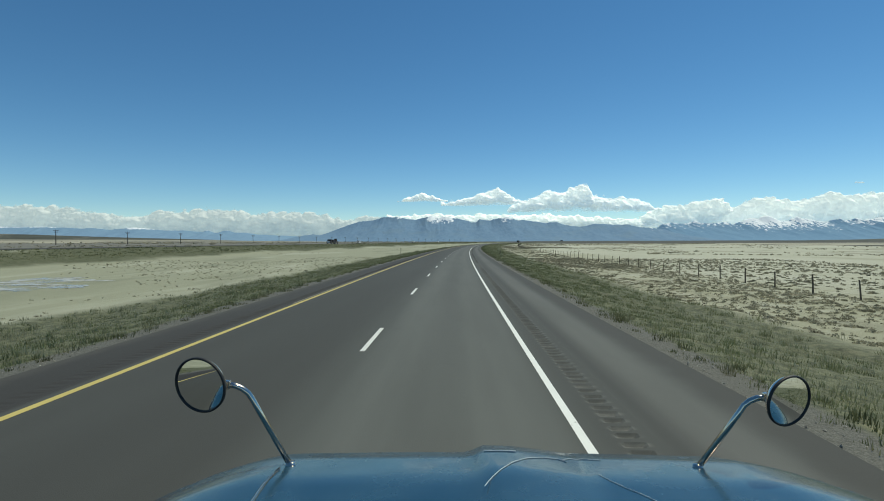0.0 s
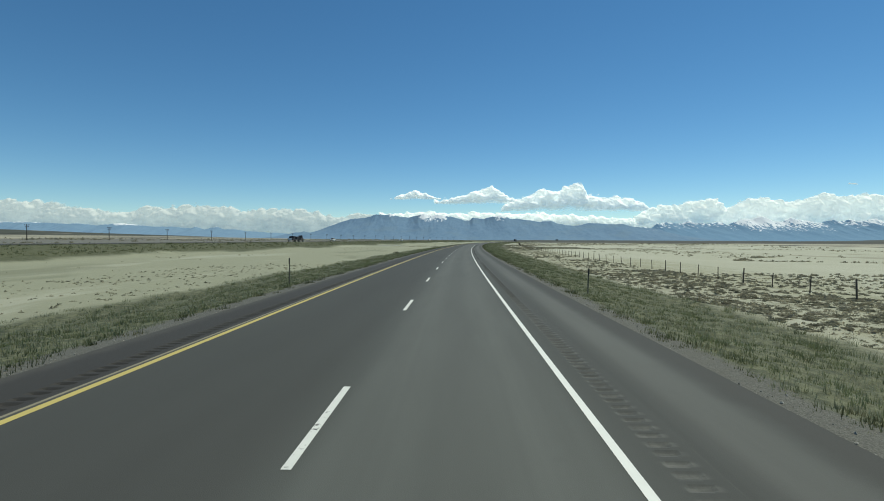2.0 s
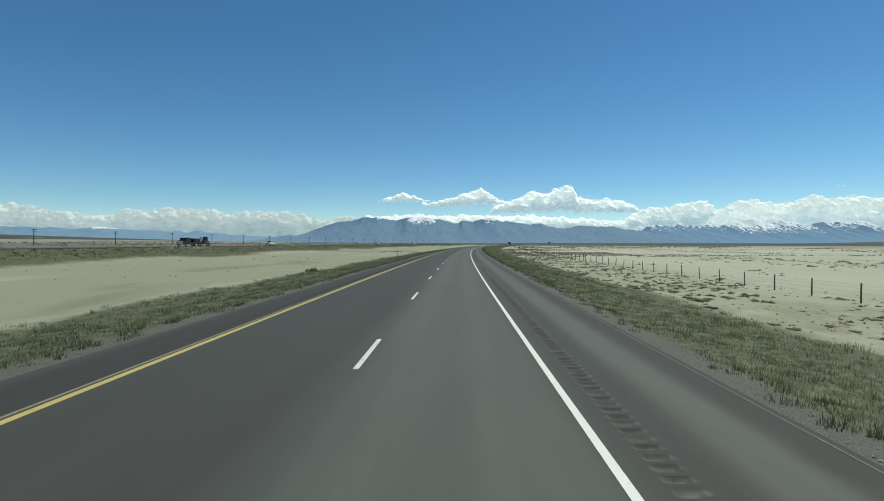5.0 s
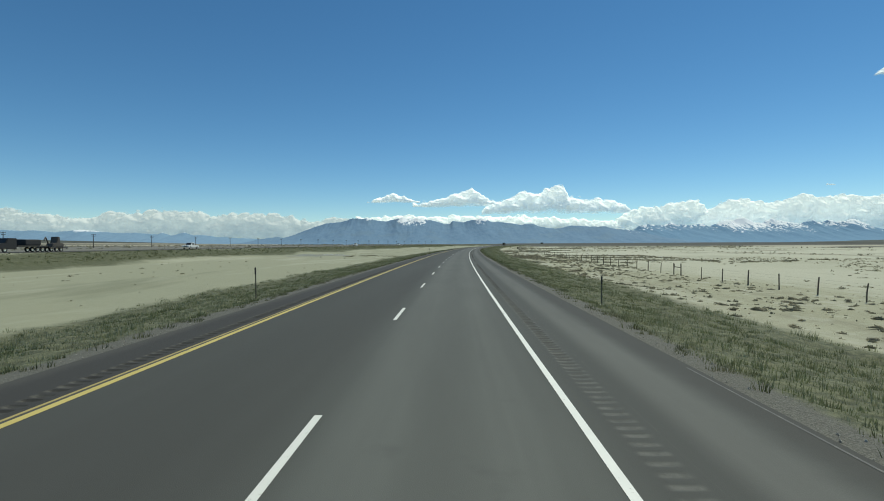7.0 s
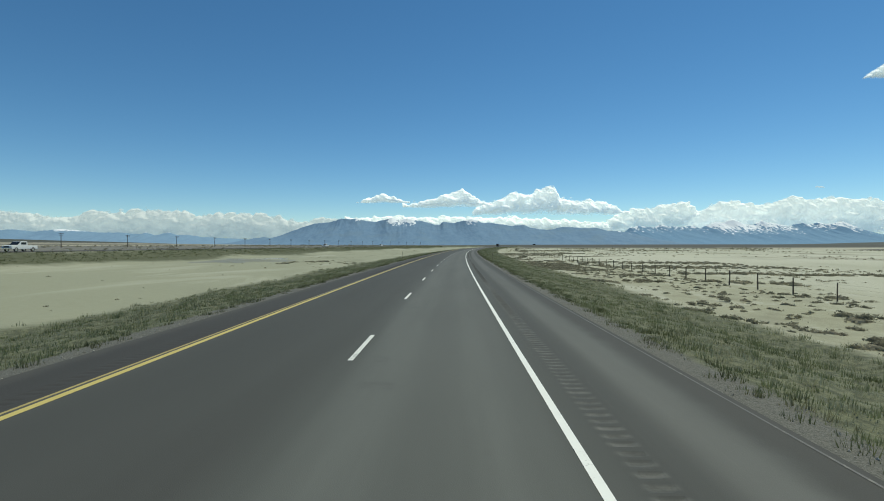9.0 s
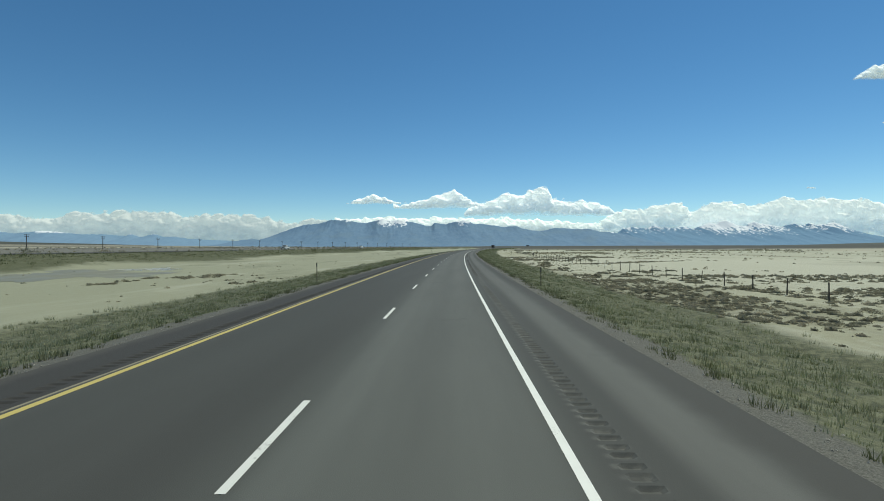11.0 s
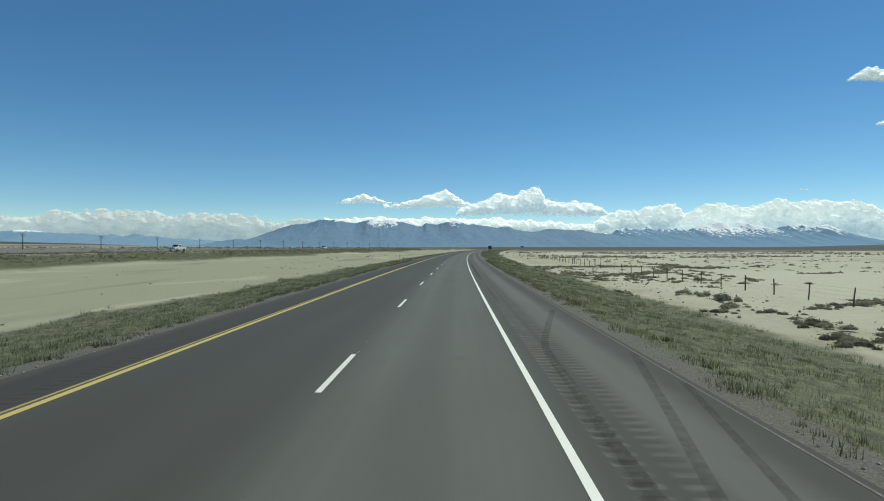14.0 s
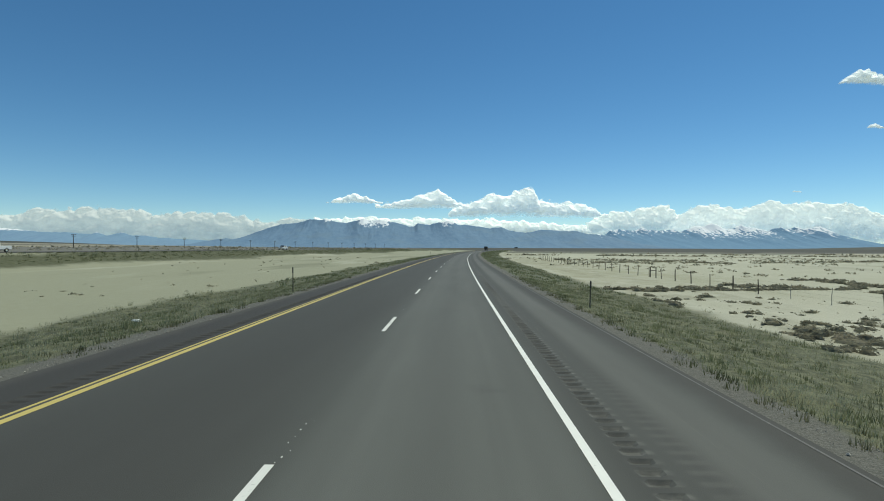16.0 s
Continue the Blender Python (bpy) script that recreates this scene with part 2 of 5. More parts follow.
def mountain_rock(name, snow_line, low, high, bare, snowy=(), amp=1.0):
    """Far rock with the blue of distance haze put into its colours, and snow above an uneven line that dips within the
    given stretches.
    """
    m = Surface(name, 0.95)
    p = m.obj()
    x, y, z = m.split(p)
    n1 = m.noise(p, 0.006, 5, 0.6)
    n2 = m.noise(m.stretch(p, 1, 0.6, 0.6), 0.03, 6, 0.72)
    # low, high and bare all carry the blue of the haze
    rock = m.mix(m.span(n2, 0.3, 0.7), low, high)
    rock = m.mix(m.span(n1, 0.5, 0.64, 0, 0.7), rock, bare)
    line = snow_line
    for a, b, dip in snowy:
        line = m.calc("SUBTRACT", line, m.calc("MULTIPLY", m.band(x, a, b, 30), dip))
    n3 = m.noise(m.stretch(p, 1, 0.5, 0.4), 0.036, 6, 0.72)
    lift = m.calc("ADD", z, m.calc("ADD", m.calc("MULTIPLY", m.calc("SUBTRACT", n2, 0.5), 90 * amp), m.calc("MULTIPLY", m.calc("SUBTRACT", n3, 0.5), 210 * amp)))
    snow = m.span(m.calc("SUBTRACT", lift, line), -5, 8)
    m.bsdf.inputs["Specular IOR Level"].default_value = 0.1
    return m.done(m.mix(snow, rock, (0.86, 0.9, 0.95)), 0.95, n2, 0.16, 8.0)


def cloud_vapour(name, fade, glow, white=0.78, grey=0.6):
    """Sunlit vapour of a far cloud bank: an added glow stands in for light scattered inside it, and it thins out at its
    edges and base.
    """
    m = Surface(name, 1.0)
    p = m.obj()
    thick, up, _ = m.split(m.uv())
    soft = m.calc("ADD", up, m.calc("MULTIPLY", m.calc("SUBTRACT", m.noise(m.stretch(p, 0.45, 1, 1), 0.02, 5, 0.6), 0.5), fade * 1.5))
    edge = m.calc("ADD", thick, m.calc("MULTIPLY", m.calc("SUBTRACT", m.noise(p, 0.045, 5, 0.65), 0.5), 0.28))
    alpha = m.calc("MULTIPLY", m.span(soft, 0.0, fade), m.span(edge, 0.02, 0.3))
    n = m.calc("ADD", m.calc("MULTIPLY", m.noise(m.stretch(p, 0.6, 1, 1.3), 0.014, 6, 0.62), 1.3), m.span(up, 0.1, 1.0, -0.55, 0.3))
    # tops brighter, undersides greyer: light and shade put into the glow colour
    c = m.mix(m.span(n, 0.0, 1.0), (grey * glow[0] * 0.9, grey * glow[1], grey * glow[2] * 1.1), tuple(1.35 * g for g in glow))
    m.bsdf.inputs["Specular IOR Level"].default_value = 0.0
    m.put(m.bsdf.inputs["Emission Color"], c)
    m.bsdf.inputs["Emission Strength"].default_value = 1.0
    return m.done((white, white * 1.01, white * 1.02), 1.0, m.noise(p, 0.03, 5, 0.6), 0.2, 8.0, alpha=alpha)


def leafy(name, dark, pale, dry):
    """Thin leaves and blades: light comes through them."""
    m = Surface(name, 0.85)
    k = m.island()
    p = m.where()
    c = m.mix(m.span(k, 0.0, 1.0, 0.15, 0.85), dark, pale)
    c = m.mix(m.span(m.noise(p, 0.55, 4), 0.48, 0.62, 0, 0.8), c, dry)
    c = m.mix(m.span(m.noise(p, 0.9, 4, 0.6), 0.5, 0.62, 0, 0.75), c, tuple(0.7 * v for v in dark))
    front, back, both = (m.nt.nodes.new("ShaderNode" + n) for n in ("BsdfDiffuse", "BsdfTranslucent", "MixShader"))
    m.put(front.inputs["Color"], c)
    m.put(back.inputs["Color"], c)
    both.inputs[0].default_value = 0.45
    m.nt.links.new(front.outputs[0], both.inputs[1])
    m.nt.links.new(back.outputs[0], both.inputs[2])
    m.nt.links.new(both.outputs[0], m.nt.nodes["Material Output"].inputs["Surface"])
    m.nt.nodes.remove(m.bsdf)
    return m.mat


def painted(name, color, rough=0.5, metal=0.0, wear=0.2, dirt=(0.12, 0.1, 0.08), scale=6.0):
    m = Surface(name, rough, metal)
    p = m.obj()
    n = m.noise(p, scale, 5, 0.65)
    f = m.noise(p, scale * 12, 3, 0.6)
    c = m.mix(m.span(n, 0.5, 0.8, 0, wear), color, dirt)
    return m.done(c, m.span(n, 0.2, 0.8, rough * 0.85, min(1.0, rough * 1.2)), f, 0.08, 0.002)


ASPHALT = asphalt()
WHITE_PAINT = road_paint("white_road_paint", (0.86, 0.87, 0.83), 0.9)
DASH_PAINT = road_paint("worn_white_road_paint", (0.76, 0.77, 0.73), 0.845)
YELLOW_PAINT = road_paint("yellow_road_paint", (0.61, 0.493, 0.158), 0.9)
OLD_YELLOW = road_paint("faded_yellow_road_paint", (0.3, 0.265, 0.18), 0.82)
DULL_YELLOW = road_paint("dull_yellow_road_paint", (0.45, 0.355, 0.13), 0.84)
ROADSIDE = roadside()
VALLEY = plain_soil()
HEAPED = cloud_vapour("heaped_cloud", 0.25, (0.36, 0.395, 0.405), 0.95, 0.62)
BANKED = cloud_vapour("banked_cloud", 0.4, (0.285, 0.332, 0.36), 0.44, 0.72)
SUNLIT_BANK = cloud_vapour("sunlit_bank_cloud", 0.3, (0.345, 0.385, 0.39), 0.8, 0.58)
VEILED = cloud_vapour("veiled_cloud", 0.3, (0.42, 0.46, 0.46))
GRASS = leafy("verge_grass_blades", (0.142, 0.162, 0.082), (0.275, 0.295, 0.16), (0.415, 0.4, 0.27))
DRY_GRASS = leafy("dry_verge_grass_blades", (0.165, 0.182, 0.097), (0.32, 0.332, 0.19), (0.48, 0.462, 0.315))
EDGE_GRASS = leafy("dark_edge_grass", (0.1, 0.112, 0.055), (0.18, 0.19, 0.1), (0.22, 0.21, 0.13))
BANK_GRASS = leafy("dark_bank_grass", (0.115, 0.135, 0.063), (0.215, 0.232, 0.122), (0.32, 0.31, 0.2))
SAGE = leafy("sagebrush_leaves", (0.2, 0.192, 0.138), (0.37, 0.355, 0.26), (0.42, 0.385, 0.29))
POST_STEEL = painted("rusty_green_steel", (0.13, 0.115, 0.08), 0.6, 0.2, 0.6, (0.12, 0.07, 0.04))
POST_WOOD = painted("weathered_post_wood", (0.1, 0.085, 0.065), 0.9, 0, 0.5, (0.19, 0.17, 0.14), 3)
POLE_WOOD = painted("dark_pole_wood", (0.075, 0.062, 0.05), 0.9, 0, 0.5, (0.13, 0.11, 0.09), 1.5)
PALE_STEEL = painted("pale_galvanised_post", (0.3, 0.3, 0.27), 0.5, 0.3, 0.4)
WIRE = painted("dull_wire", (0.16, 0.15, 0.14), 0.5, 0.7)


# ---- mesh helpers ----
def mesh_object(name, verts, faces, material, uvs=None, smooth=False):
    me = bpy.data.meshes.new(name)
    me.from_pydata(verts, [], faces)
    if uvs is not None:
        layer = me.uv_layers.new(name="plan")
        idx = np.zeros(len(me.loops), dtype=np.int32)
        me.loops.foreach_get("vertex_index", idx)
        layer.data.foreach_set("uv", np.asarray(uvs, dtype=np.float32)[idx].ravel())
    if smooth:
        me.polygons.foreach_set("use_smooth", [True] * len(me.polygons))
    me.materials.append(material)
    return new(name, me)


def part(name, bm, material, parent, label=""):
    me = bpy.data.meshes.new(name)
    bmesh.ops.recalc_face_normals(bm, faces=bm.faces)
    bm.to_mesh(me)
    bm.free()
    me.materials.append(material)
    ob = new(name, me)
    ob.parent = parent
    return tagged(ob, label)


def root(name, m, label, category, group=""):
    ob = new(name)
    ob.matrix_world = m
    ob.empty_display_size = 0.2
    return tagged(ob, label, category, group)


def box(size, at=(0, 0, 0), bevel=0.0, turn=None, bm=None):
    own = bm or bmesh.new()
    m = Matrix.Translation(at) @ (turn or Matrix()) @ Matrix.Diagonal((*size, 1))
    made = bmesh.ops.create_cube(own, size=1, matrix=m)
    if bevel:
        edges = {e for v in made["verts"] for e in v.link_edges}
        bmesh.ops.bevel(own, geom=list(edges), offset=bevel, segments=2, affect="EDGES", profile=0.6)
    return own


def rod(points, radius, sides=10, bm=None, taper=None):
    """A tube along points, with rings square to the way."""
    own = bm or bmesh.new()
    pts = [Vector(p) for p in points]
    rings = []
    for i, p in enumerate(pts):
        way = (pts[min(i + 1, len(pts) - 1)] - pts[max(i - 1, 0)]).normalized()
        side = way.orthogonal().normalized() if abs(way.z) > 0.99 else way.cross(Vector((0, 0, 1))).normalized()
        up = side.cross(way)
        r = radius if taper is None else radius + (taper - radius) * i / (len(pts) - 1)
        rings.append([own.verts.new(p + (side * math.cos(a) + up * math.sin(a)) * r) for a in [k * math.tau / sides for k in range(sides)]])
    for a, b in zip(rings, rings[1:]):
        for k in range(sides):
            own.faces.new((a[k], a[(k + 1) % sides], b[(k + 1) % sides], b[k]))
    own.faces.new(rings[0][::-1])
    own.faces.new(rings[-1])
    return own


def lathe(profile, sides=28, m=None, bm=None):
    """Turns (radius, height) pairs round z."""
    own = bm or bmesh.new()
    rings = []
    for r, z in profile:
        if r < 1e-5:
            rings.append([own.verts.new((0, 0, z))])
        else:
            rings.append([own.verts.new((r * math.cos(k * math.tau / sides), r * math.sin(k * math.tau / sides), z)) for k in range(sides)])
    for a, b in zip(rings, rings[1:]):
        for k in range(sides):
            j = (k + 1) % sides
            loop = [a[0]] if len(a) == 1 else [a[k], a[j]]
            loop += [b[0]] if len(b) == 1 else [b[j], b[k]]
            if len(loop) > 2:
                own.faces.new(loop)
    if m is not None:
        bmesh.ops.transform(own, matrix=m, verts=[v for ring in rings for v in ring])
    return own


def smooth(ob):
    ob.data.polygons.foreach_set("use_smooth", [True] * len(ob.data.polygons))
    return ob


# ---- ground, road ----
PROFILE_U = [-300, -120, -94, -85, -71, -69.5, -63, -45, -21, -17, -7.0, -6.0, 6.5, 7.5, 15, 18, 30, 60, 300]
PROFILE_Z = [2.4, 1.25, 1.22, 1.33, 1.33, 1.2, -1.1, -1.5, -1.7, -1.55, -0.12, -0.035, -0.04, -0.16, -1.4, -1.68, -1.74, -1.8, -1.95]


def lie(u, s=None):
    """The height of the ground at the offset u, with small unevenness off the road."""
    z = np.interp(u, PROFILE_U, PROFILE_Z)
    if s is None:
        return z
    rough = np.clip((np.abs(np.asarray(u) - 0.9) - 7.2) / 6, 0, 1)
    rough = rough * np.clip((26 - np.abs(np.asarray(u))) / 5, 0.12, 1)
    grassy = np.clip((np.where(np.asarray(u) > 0, u - 7.5, -u - 7.1)) / 1.0, 0, 1) * np.clip((np.where(np.asarray(u) > 0, 17.6 - u, 20.0 + u)) / 1.5, 0, 1)
    mound = 0.07 * np.sin(2.1 * s + 1.3 * u) * np.sin(1.7 * u - 0.9 * s + 1) + 0.055 * np.sin(3.3 * s - 2.4 * u) * np.sin(2.9 * u + 1.1 * s) + 0.05 * np.sin(0.83 * s + 0.4 * u) * np.sin(1.1 * u + 0.37 * s)
    return z + grassy * mound + rough * (0.09 * np.sin(s * 0.21 + u * 0.5) + 0.06 * np.sin(s * 0.083 - u * 0.31) + 0.05 * np.sin(s * 0.57 + u * 1.3))


def ribbon(name, us, ss, z_of, material):
    """A sheet over the plan of the road: its uv map holds u and s in metres."""
    us, ss = np.asarray(us, float), np.asarray(ss, float)
    U, S = np.meshgrid(us, ss)
    U = np.where(np.abs(U) < 0.2, U + groove_line(S), U) if name == "shoulder_right" else U
    a = S / BEND
    x, y, z = BEND - (BEND - U) * np.cos(a), (BEND - U) * np.sin(a), z_of(U, S)
    verts = np.stack([x, y, z], -1).reshape(-1, 3)
    n = len(us)
    i = (np.arange(len(ss) - 1)[:, None] * n + np.arange(n - 1)[None, :]).ravel()
    faces = np.stack([i, i + 1, i + n + 1, i + n], 1)
    return mesh_object(name, verts.tolist(), faces.tolist(), material, np.stack([U, S], -1).reshape(-1, 2), smooth=name.startswith("verge"))


S_ALL = np.concatenate([np.arange(-160, 640, 4), np.arange(640, 1201, 20)])
S_GROUND = np.concatenate([np.arange(-160, -4, 6), np.arange(-4, 480, 0.6), np.arange(480, 640, 4), np.arange(640, 1201, 20)])
u_left = np.concatenate([[-300, -220, -160, -120, -100, -88], np.linspace(-85, -22, 14), np.linspace(-21, -6.0, 24)])
u_right = np.concatenate([np.linspace(6.5, 19, 21), np.linspace(20, 62, 10), [75, 100, 140, 200, 260, 300]])


def roadside_z(U, S):
    z = lie(U, S)
    return z - 0.25 * (np.abs(U) > 299) - 0.02 * (np.abs(U - 0.25) < 6.4)


tagged(ribbon("verge_left", u_left, S_GROUND, roadside_z, ROADSIDE), "grassy gravel bank falling to pale bare playa beside the road", "roadside", kind="structure")
tagged(ribbon("verge_right", u_right, S_GROUND, roadside_z, ROADSIDE), "grassy gravel bank falling to pale bare playa beside the road", "roadside", kind="structure")


def valley_ground():
    xs = np.concatenate([np.linspace(-9000, -1200, 14), np.linspace(-1000, 1000, 41), np.linspace(1200, 9000, 14)])
    ys = np.concatenate([np.linspace(-3000, -200, 12), np.linspace(-150, 1300, 30), np.linspace(1450, 5600, 20)])
    X, Y = np.meshgrid(xs, ys)
    U = BEND - np.hypot(X - BEND, Y)
    U = np.where(X > 2500, 1500, U)
    Z = np.interp(U, [-9000, -1500, -300, -120, -60, 60, 300, 9000], [13, 13, 2.2, 1.0, -1.75, -1.8, -2.0, -2.0])
    aside = np.clip((-X / np.maximum(Y, 1.0) - 0.15) / 0.4, 0, 1)
    Z = np.where(U < -300, 2.2 + (Z - 2.2) * aside, Z)
    under = (np.abs(U) < 330) & (Y < 1230)
    Z = np.where(under, np.minimum(Z, -1.75) - 1.2, Z)
    Z = np.where((X > 500) & (Y > 2500), Z + (Y - 2500) * 0.0015, Z)
    n = len(xs)
    i = (np.arange(len(ys) - 1)[:, None] * n + np.arange(n - 1)[None, :]).ravel()
    return mesh_object("ground", np.stack([X, Y, Z], -1).reshape(-1, 3).tolist(), np.stack([i, i + 1, i + n + 1, i + n], 1).tolist(), VALLEY)


tagged(valley_ground(), "pale dry valley floor with dark sagebrush flats out to the mountains", "ground", kind="structure")


# Milled rumble grooves run along both paved shoulders.
def crown(U, S):
    return -0.012 * np.abs(U - 0.0) / 3.7 * 0.5 + 0 * S


PITCH = 0.275


def groove_line(S):
    return np.interp(S, [0, 110, 200, 312, 340, 450], [4.22, 4.2, 4.22, 4.28, 4.2, 4.2])


def groove_right(U, S):
    """Columns 1 to 5 of the strip follow the line of the grooves, scooped out across."""
    scoop = np.array([0, 0, 0.8, 1.0, 0.8, 0, 0])[None, :] + 0 * S
    wave = np.clip(np.sin(S / PITCH * math.tau) * 2.2 + 0.2, 0, 1)
    fade = np.clip(0.65 + 0.5 * np.sin(S * 0.09) + 0.3 * np.sin(S * 0.31 + 1), 0.15, 1)
    return crown(U, S) - 0.042 * scoop * wave * fade


def groove_left(U, S):
    scoop = np.array([0, 0, 0.8, 1.0, 0.8, 0, 0])[None, :] + 0 * S
    wave = np.clip(np.sin(S / PITCH * math.tau) * 2.2 + 0.2, 0, 1)
    fade = np.clip(0.6 + 0.6 * np.sin(S * 0.045 - 1.2), 0.0, 1)
    return crown(U, S) - 0.042 * scoop * wave * fade


def filled_grooves(U, S):
    wave = np.clip(np.sin(S / PITCH * math.tau) * 2.2 + 0.2, 0, 1)
    near = np.clip((S - 325) / 20, 0, 1) * np.clip((440 - S) / 20, 0, 1)
    return crown(U, S) - 0.009 * np.array([0, 0, 1.0, 1.0, 0, 0])[None, :] * wave * near


road = ribbon("road", [-4.5, -2.2, 0, 2.2, 3.84], S_ALL, crown, ASPHALT)
tagged(road, "grey two-lane asphalt highway carriageway with worn wheel tracks", "road", kind="structure")
S_FINE = np.arange(-10, 480, 0.06)
S_BEFORE, S_AFTER = np.arange(-160, -9.9, 10), np.concatenate([[479.9], np.arange(490, 1201, 20)])
for name, us, ss, zf in (
        ("shoulder_right", [3.84, -0.16, -0.1, 0, 0.1, 0.16, 4.56], S_FINE, groove_right),
        ("shoulder_right_middle", [4.56, 4.57, 4.65, 4.85, 4.93, 5.3], np.concatenate([np.arange(-10, 320, 4), np.arange(320, 445, 0.08), np.arange(445, 478, 4), [S_FINE[-1]]]), filled_grooves),
        ("shoulder_right_outer", [5.3, 6.0, 6.6], S_ALL, crown),
        ("shoulder_left", [-5.5, -4.96, -4.89, -4.78, -4.67, -4.6, -4.5], S_FINE, groove_left),
        ("shoulder_left_outer", [-6.1, -5.8, -5.5], S_ALL, crown),
        ("shoulder_right_far", [3.84, 5.3], S_AFTER, crown), ("shoulder_left_far", [-5.5, -4.5], S_AFTER, crown),
        ("shoulder_right_behind", [3.84, 5.3], S_BEFORE, crown), ("shoulder_left_behind", [-5.5, -4.5], S_BEFORE, crown)):
    ob = ribbon(name, us, ss, zf, ASPHALT)
    tagged(ob, "asphalt road shoulder with milled rumble grooves", "shoulder", kind="structure")


def stripe(name, u, width, s0, s1, material, step=4.0, lift=0.005):
    ss = np.linspace(s0, s1, max(2, int((s1 - s0) / step) + 1))
    ob = ribbon(name, [u - width / 2, u + width / 2], ss, lambda U, S: crown(U, S) + lift, material)
    ob.parent = road
    return ob


tagged(stripe("edge_line", 3.655, 0.12, -160, 1200, WHITE_PAINT), "solid white edge line")
tagged(stripe("edge_line", -4.20, 0.15, -160, 1200, YELLOW_PAINT), "solid yellow edge line")
for a, b, paint in ((20, 165, OLD_YELLOW), (165, 268, DULL_YELLOW), (268, 385, OLD_YELLOW), (385, 412, DULL_YELLOW), (412, 620, YELLOW_PAINT)):
    tagged(stripe("old_edge_line", -4.385, 0.07, a, b, paint), "thinner older yellow line")
for k in range(-6, 62):
    near = 11.23 + 12.19 * k
    stripe("lane_dash", 0.0, 0.115, near, near + 3.05, DASH_PAINT, 1.6)

# The other carriageway, on its own low bank across the flats.
other = ribbon("road_opposite", [-84, -77, -71.5], S_ALL, lambda U, S: lie(U) + 0.03, ASPHALT)
tagged(other, "far carriageway of the highway on a low grassy bank", "road", kind="structure")


# ---- mountains and clouds, far off ----
def fbm(x, y, seed, octaves=4):
    """Smooth fractal noise from about -1 to 1 over arrays of plan coordinates."""
    rng = np.random.default_rng(seed)
    grid = rng.uniform(-1, 1, (256, 256))
    out, amp, total = 0, 1.0, 0.0
    for _ in range(octaves):
        i, j = np.floor(x).astype(int), np.floor(y).astype(int)
        fx, fy = x - i, y - j
        fx, fy = fx * fx * (3 - 2 * fx), fy * fy * (3 - 2 * fy)
        a, b = grid[i % 256, j % 256], grid[(i + 1) % 256, j % 256]
        c, d = grid[i % 256, (j + 1) % 256], grid[(i + 1) % 256, (j + 1) % 256]
        out = out + amp * ((a + (b - a) * fx) * (1 - fy) + (c + (d - c) * fx) * fy)
        total += amp
        amp, x, y = amp * 0.55, x * 2.03 + 7.1, y * 2.03 + 3.7
    return out / total * 1.6


def billow(x, y, seed, octaves=4):
    """Rounded heaps with creases between them, from 0 to about 1.2."""
    out, amp, total = 0, 1.0, 0.0
    for k in range(octaves):
        out = out + amp * np.sqrt(fbm(x, y, seed + 31 * k, 2) ** 2 + 0.006)
        total += amp
        amp, x, y = amp * 0.42, 2.1 * (0.8 * x + 0.6 * y) + 5.3, 2.1 * (0.8 * y - 0.6 * x) + 1.9
    return out / total


def range_mesh(name, peaks, depth, material, seed, foot=650.0, step=5.0, jag=4.0, cleft=0.11):
    """A range whose crest joins the given peaks (metres across, metres high), cut by gullies between spurs."""
    px, pz = [p[0] for p in peaks], [p[1] for p in peaks]
    xs = np.arange(px[0], px[-1], step)
    fs = np.concatenate([np.linspace(0, 1, 44), [1.05, 1.3]])
    X, G = np.meshgrid(xs, fs)
    f = np.minimum(G, 1.0)
    crest = np.interp(X, px, pz)
    tame = np.clip(crest / 110, 0, 1)
    # below the crest the single peaks merge into broad shoulders
    wide = int(150 / step)
    bell = np.exp(-0.5 * (np.arange(-2 * wide, 2 * wide + 1) / wide) ** 2)
    ridge = np.interp(xs, px, pz)
    broad = np.convolve(np.pad(ridge, 2 * wide, mode="edge"), bell / bell.sum(), mode="valid")[None, :]
    crest = crest + jag * fbm(X / 38, 0 * X + seed, 11, 4) * tame
    crest = broad + (crest - broad) * np.where(G > 1, 1, f ** 3)
    bent = X + 190 * fbm(X / 380, f * 1.2, 12 + int(seed), 2) * (1 - f)
    spur = 1 - np.clip(np.abs(fbm(bent / 210, f * 1.1 + seed, 13 + int(seed), 5)), 0, 1)
    rib = 1 - np.clip(np.abs(fbm(bent / 60, f * 1.6 + seed, 17 + int(seed), 4)), 0, 1)
    cut = (1 - spur) * cleft * (4 * f * (1 - f)) ** 0.7 + (1 - rib) * 0.3 * cleft * (4 * f * (1 - f)) ** 0.5
    z = crest * (0.2 * f + 0.8 * f ** 1.4) * (1 - 0.75 * cut)
    z = np.where(G > 1, crest * (1 - (G - 1) * 3), z)
    y = depth - foot * (1 - G) + 30 * fbm(X / 160, f * 2, 19 + int(seed), 2)
    n = len(xs)
    i = (np.arange(len(fs) - 1)[:, None] * n + np.arange(n - 1)[None, :]).ravel()
    return mesh_object(name, np.stack([X, y, z], -1).reshape(-1, 3).tolist(), np.stack([i, i + 1, i + n + 1, i + n], 1).tolist(), material, smooth=True)


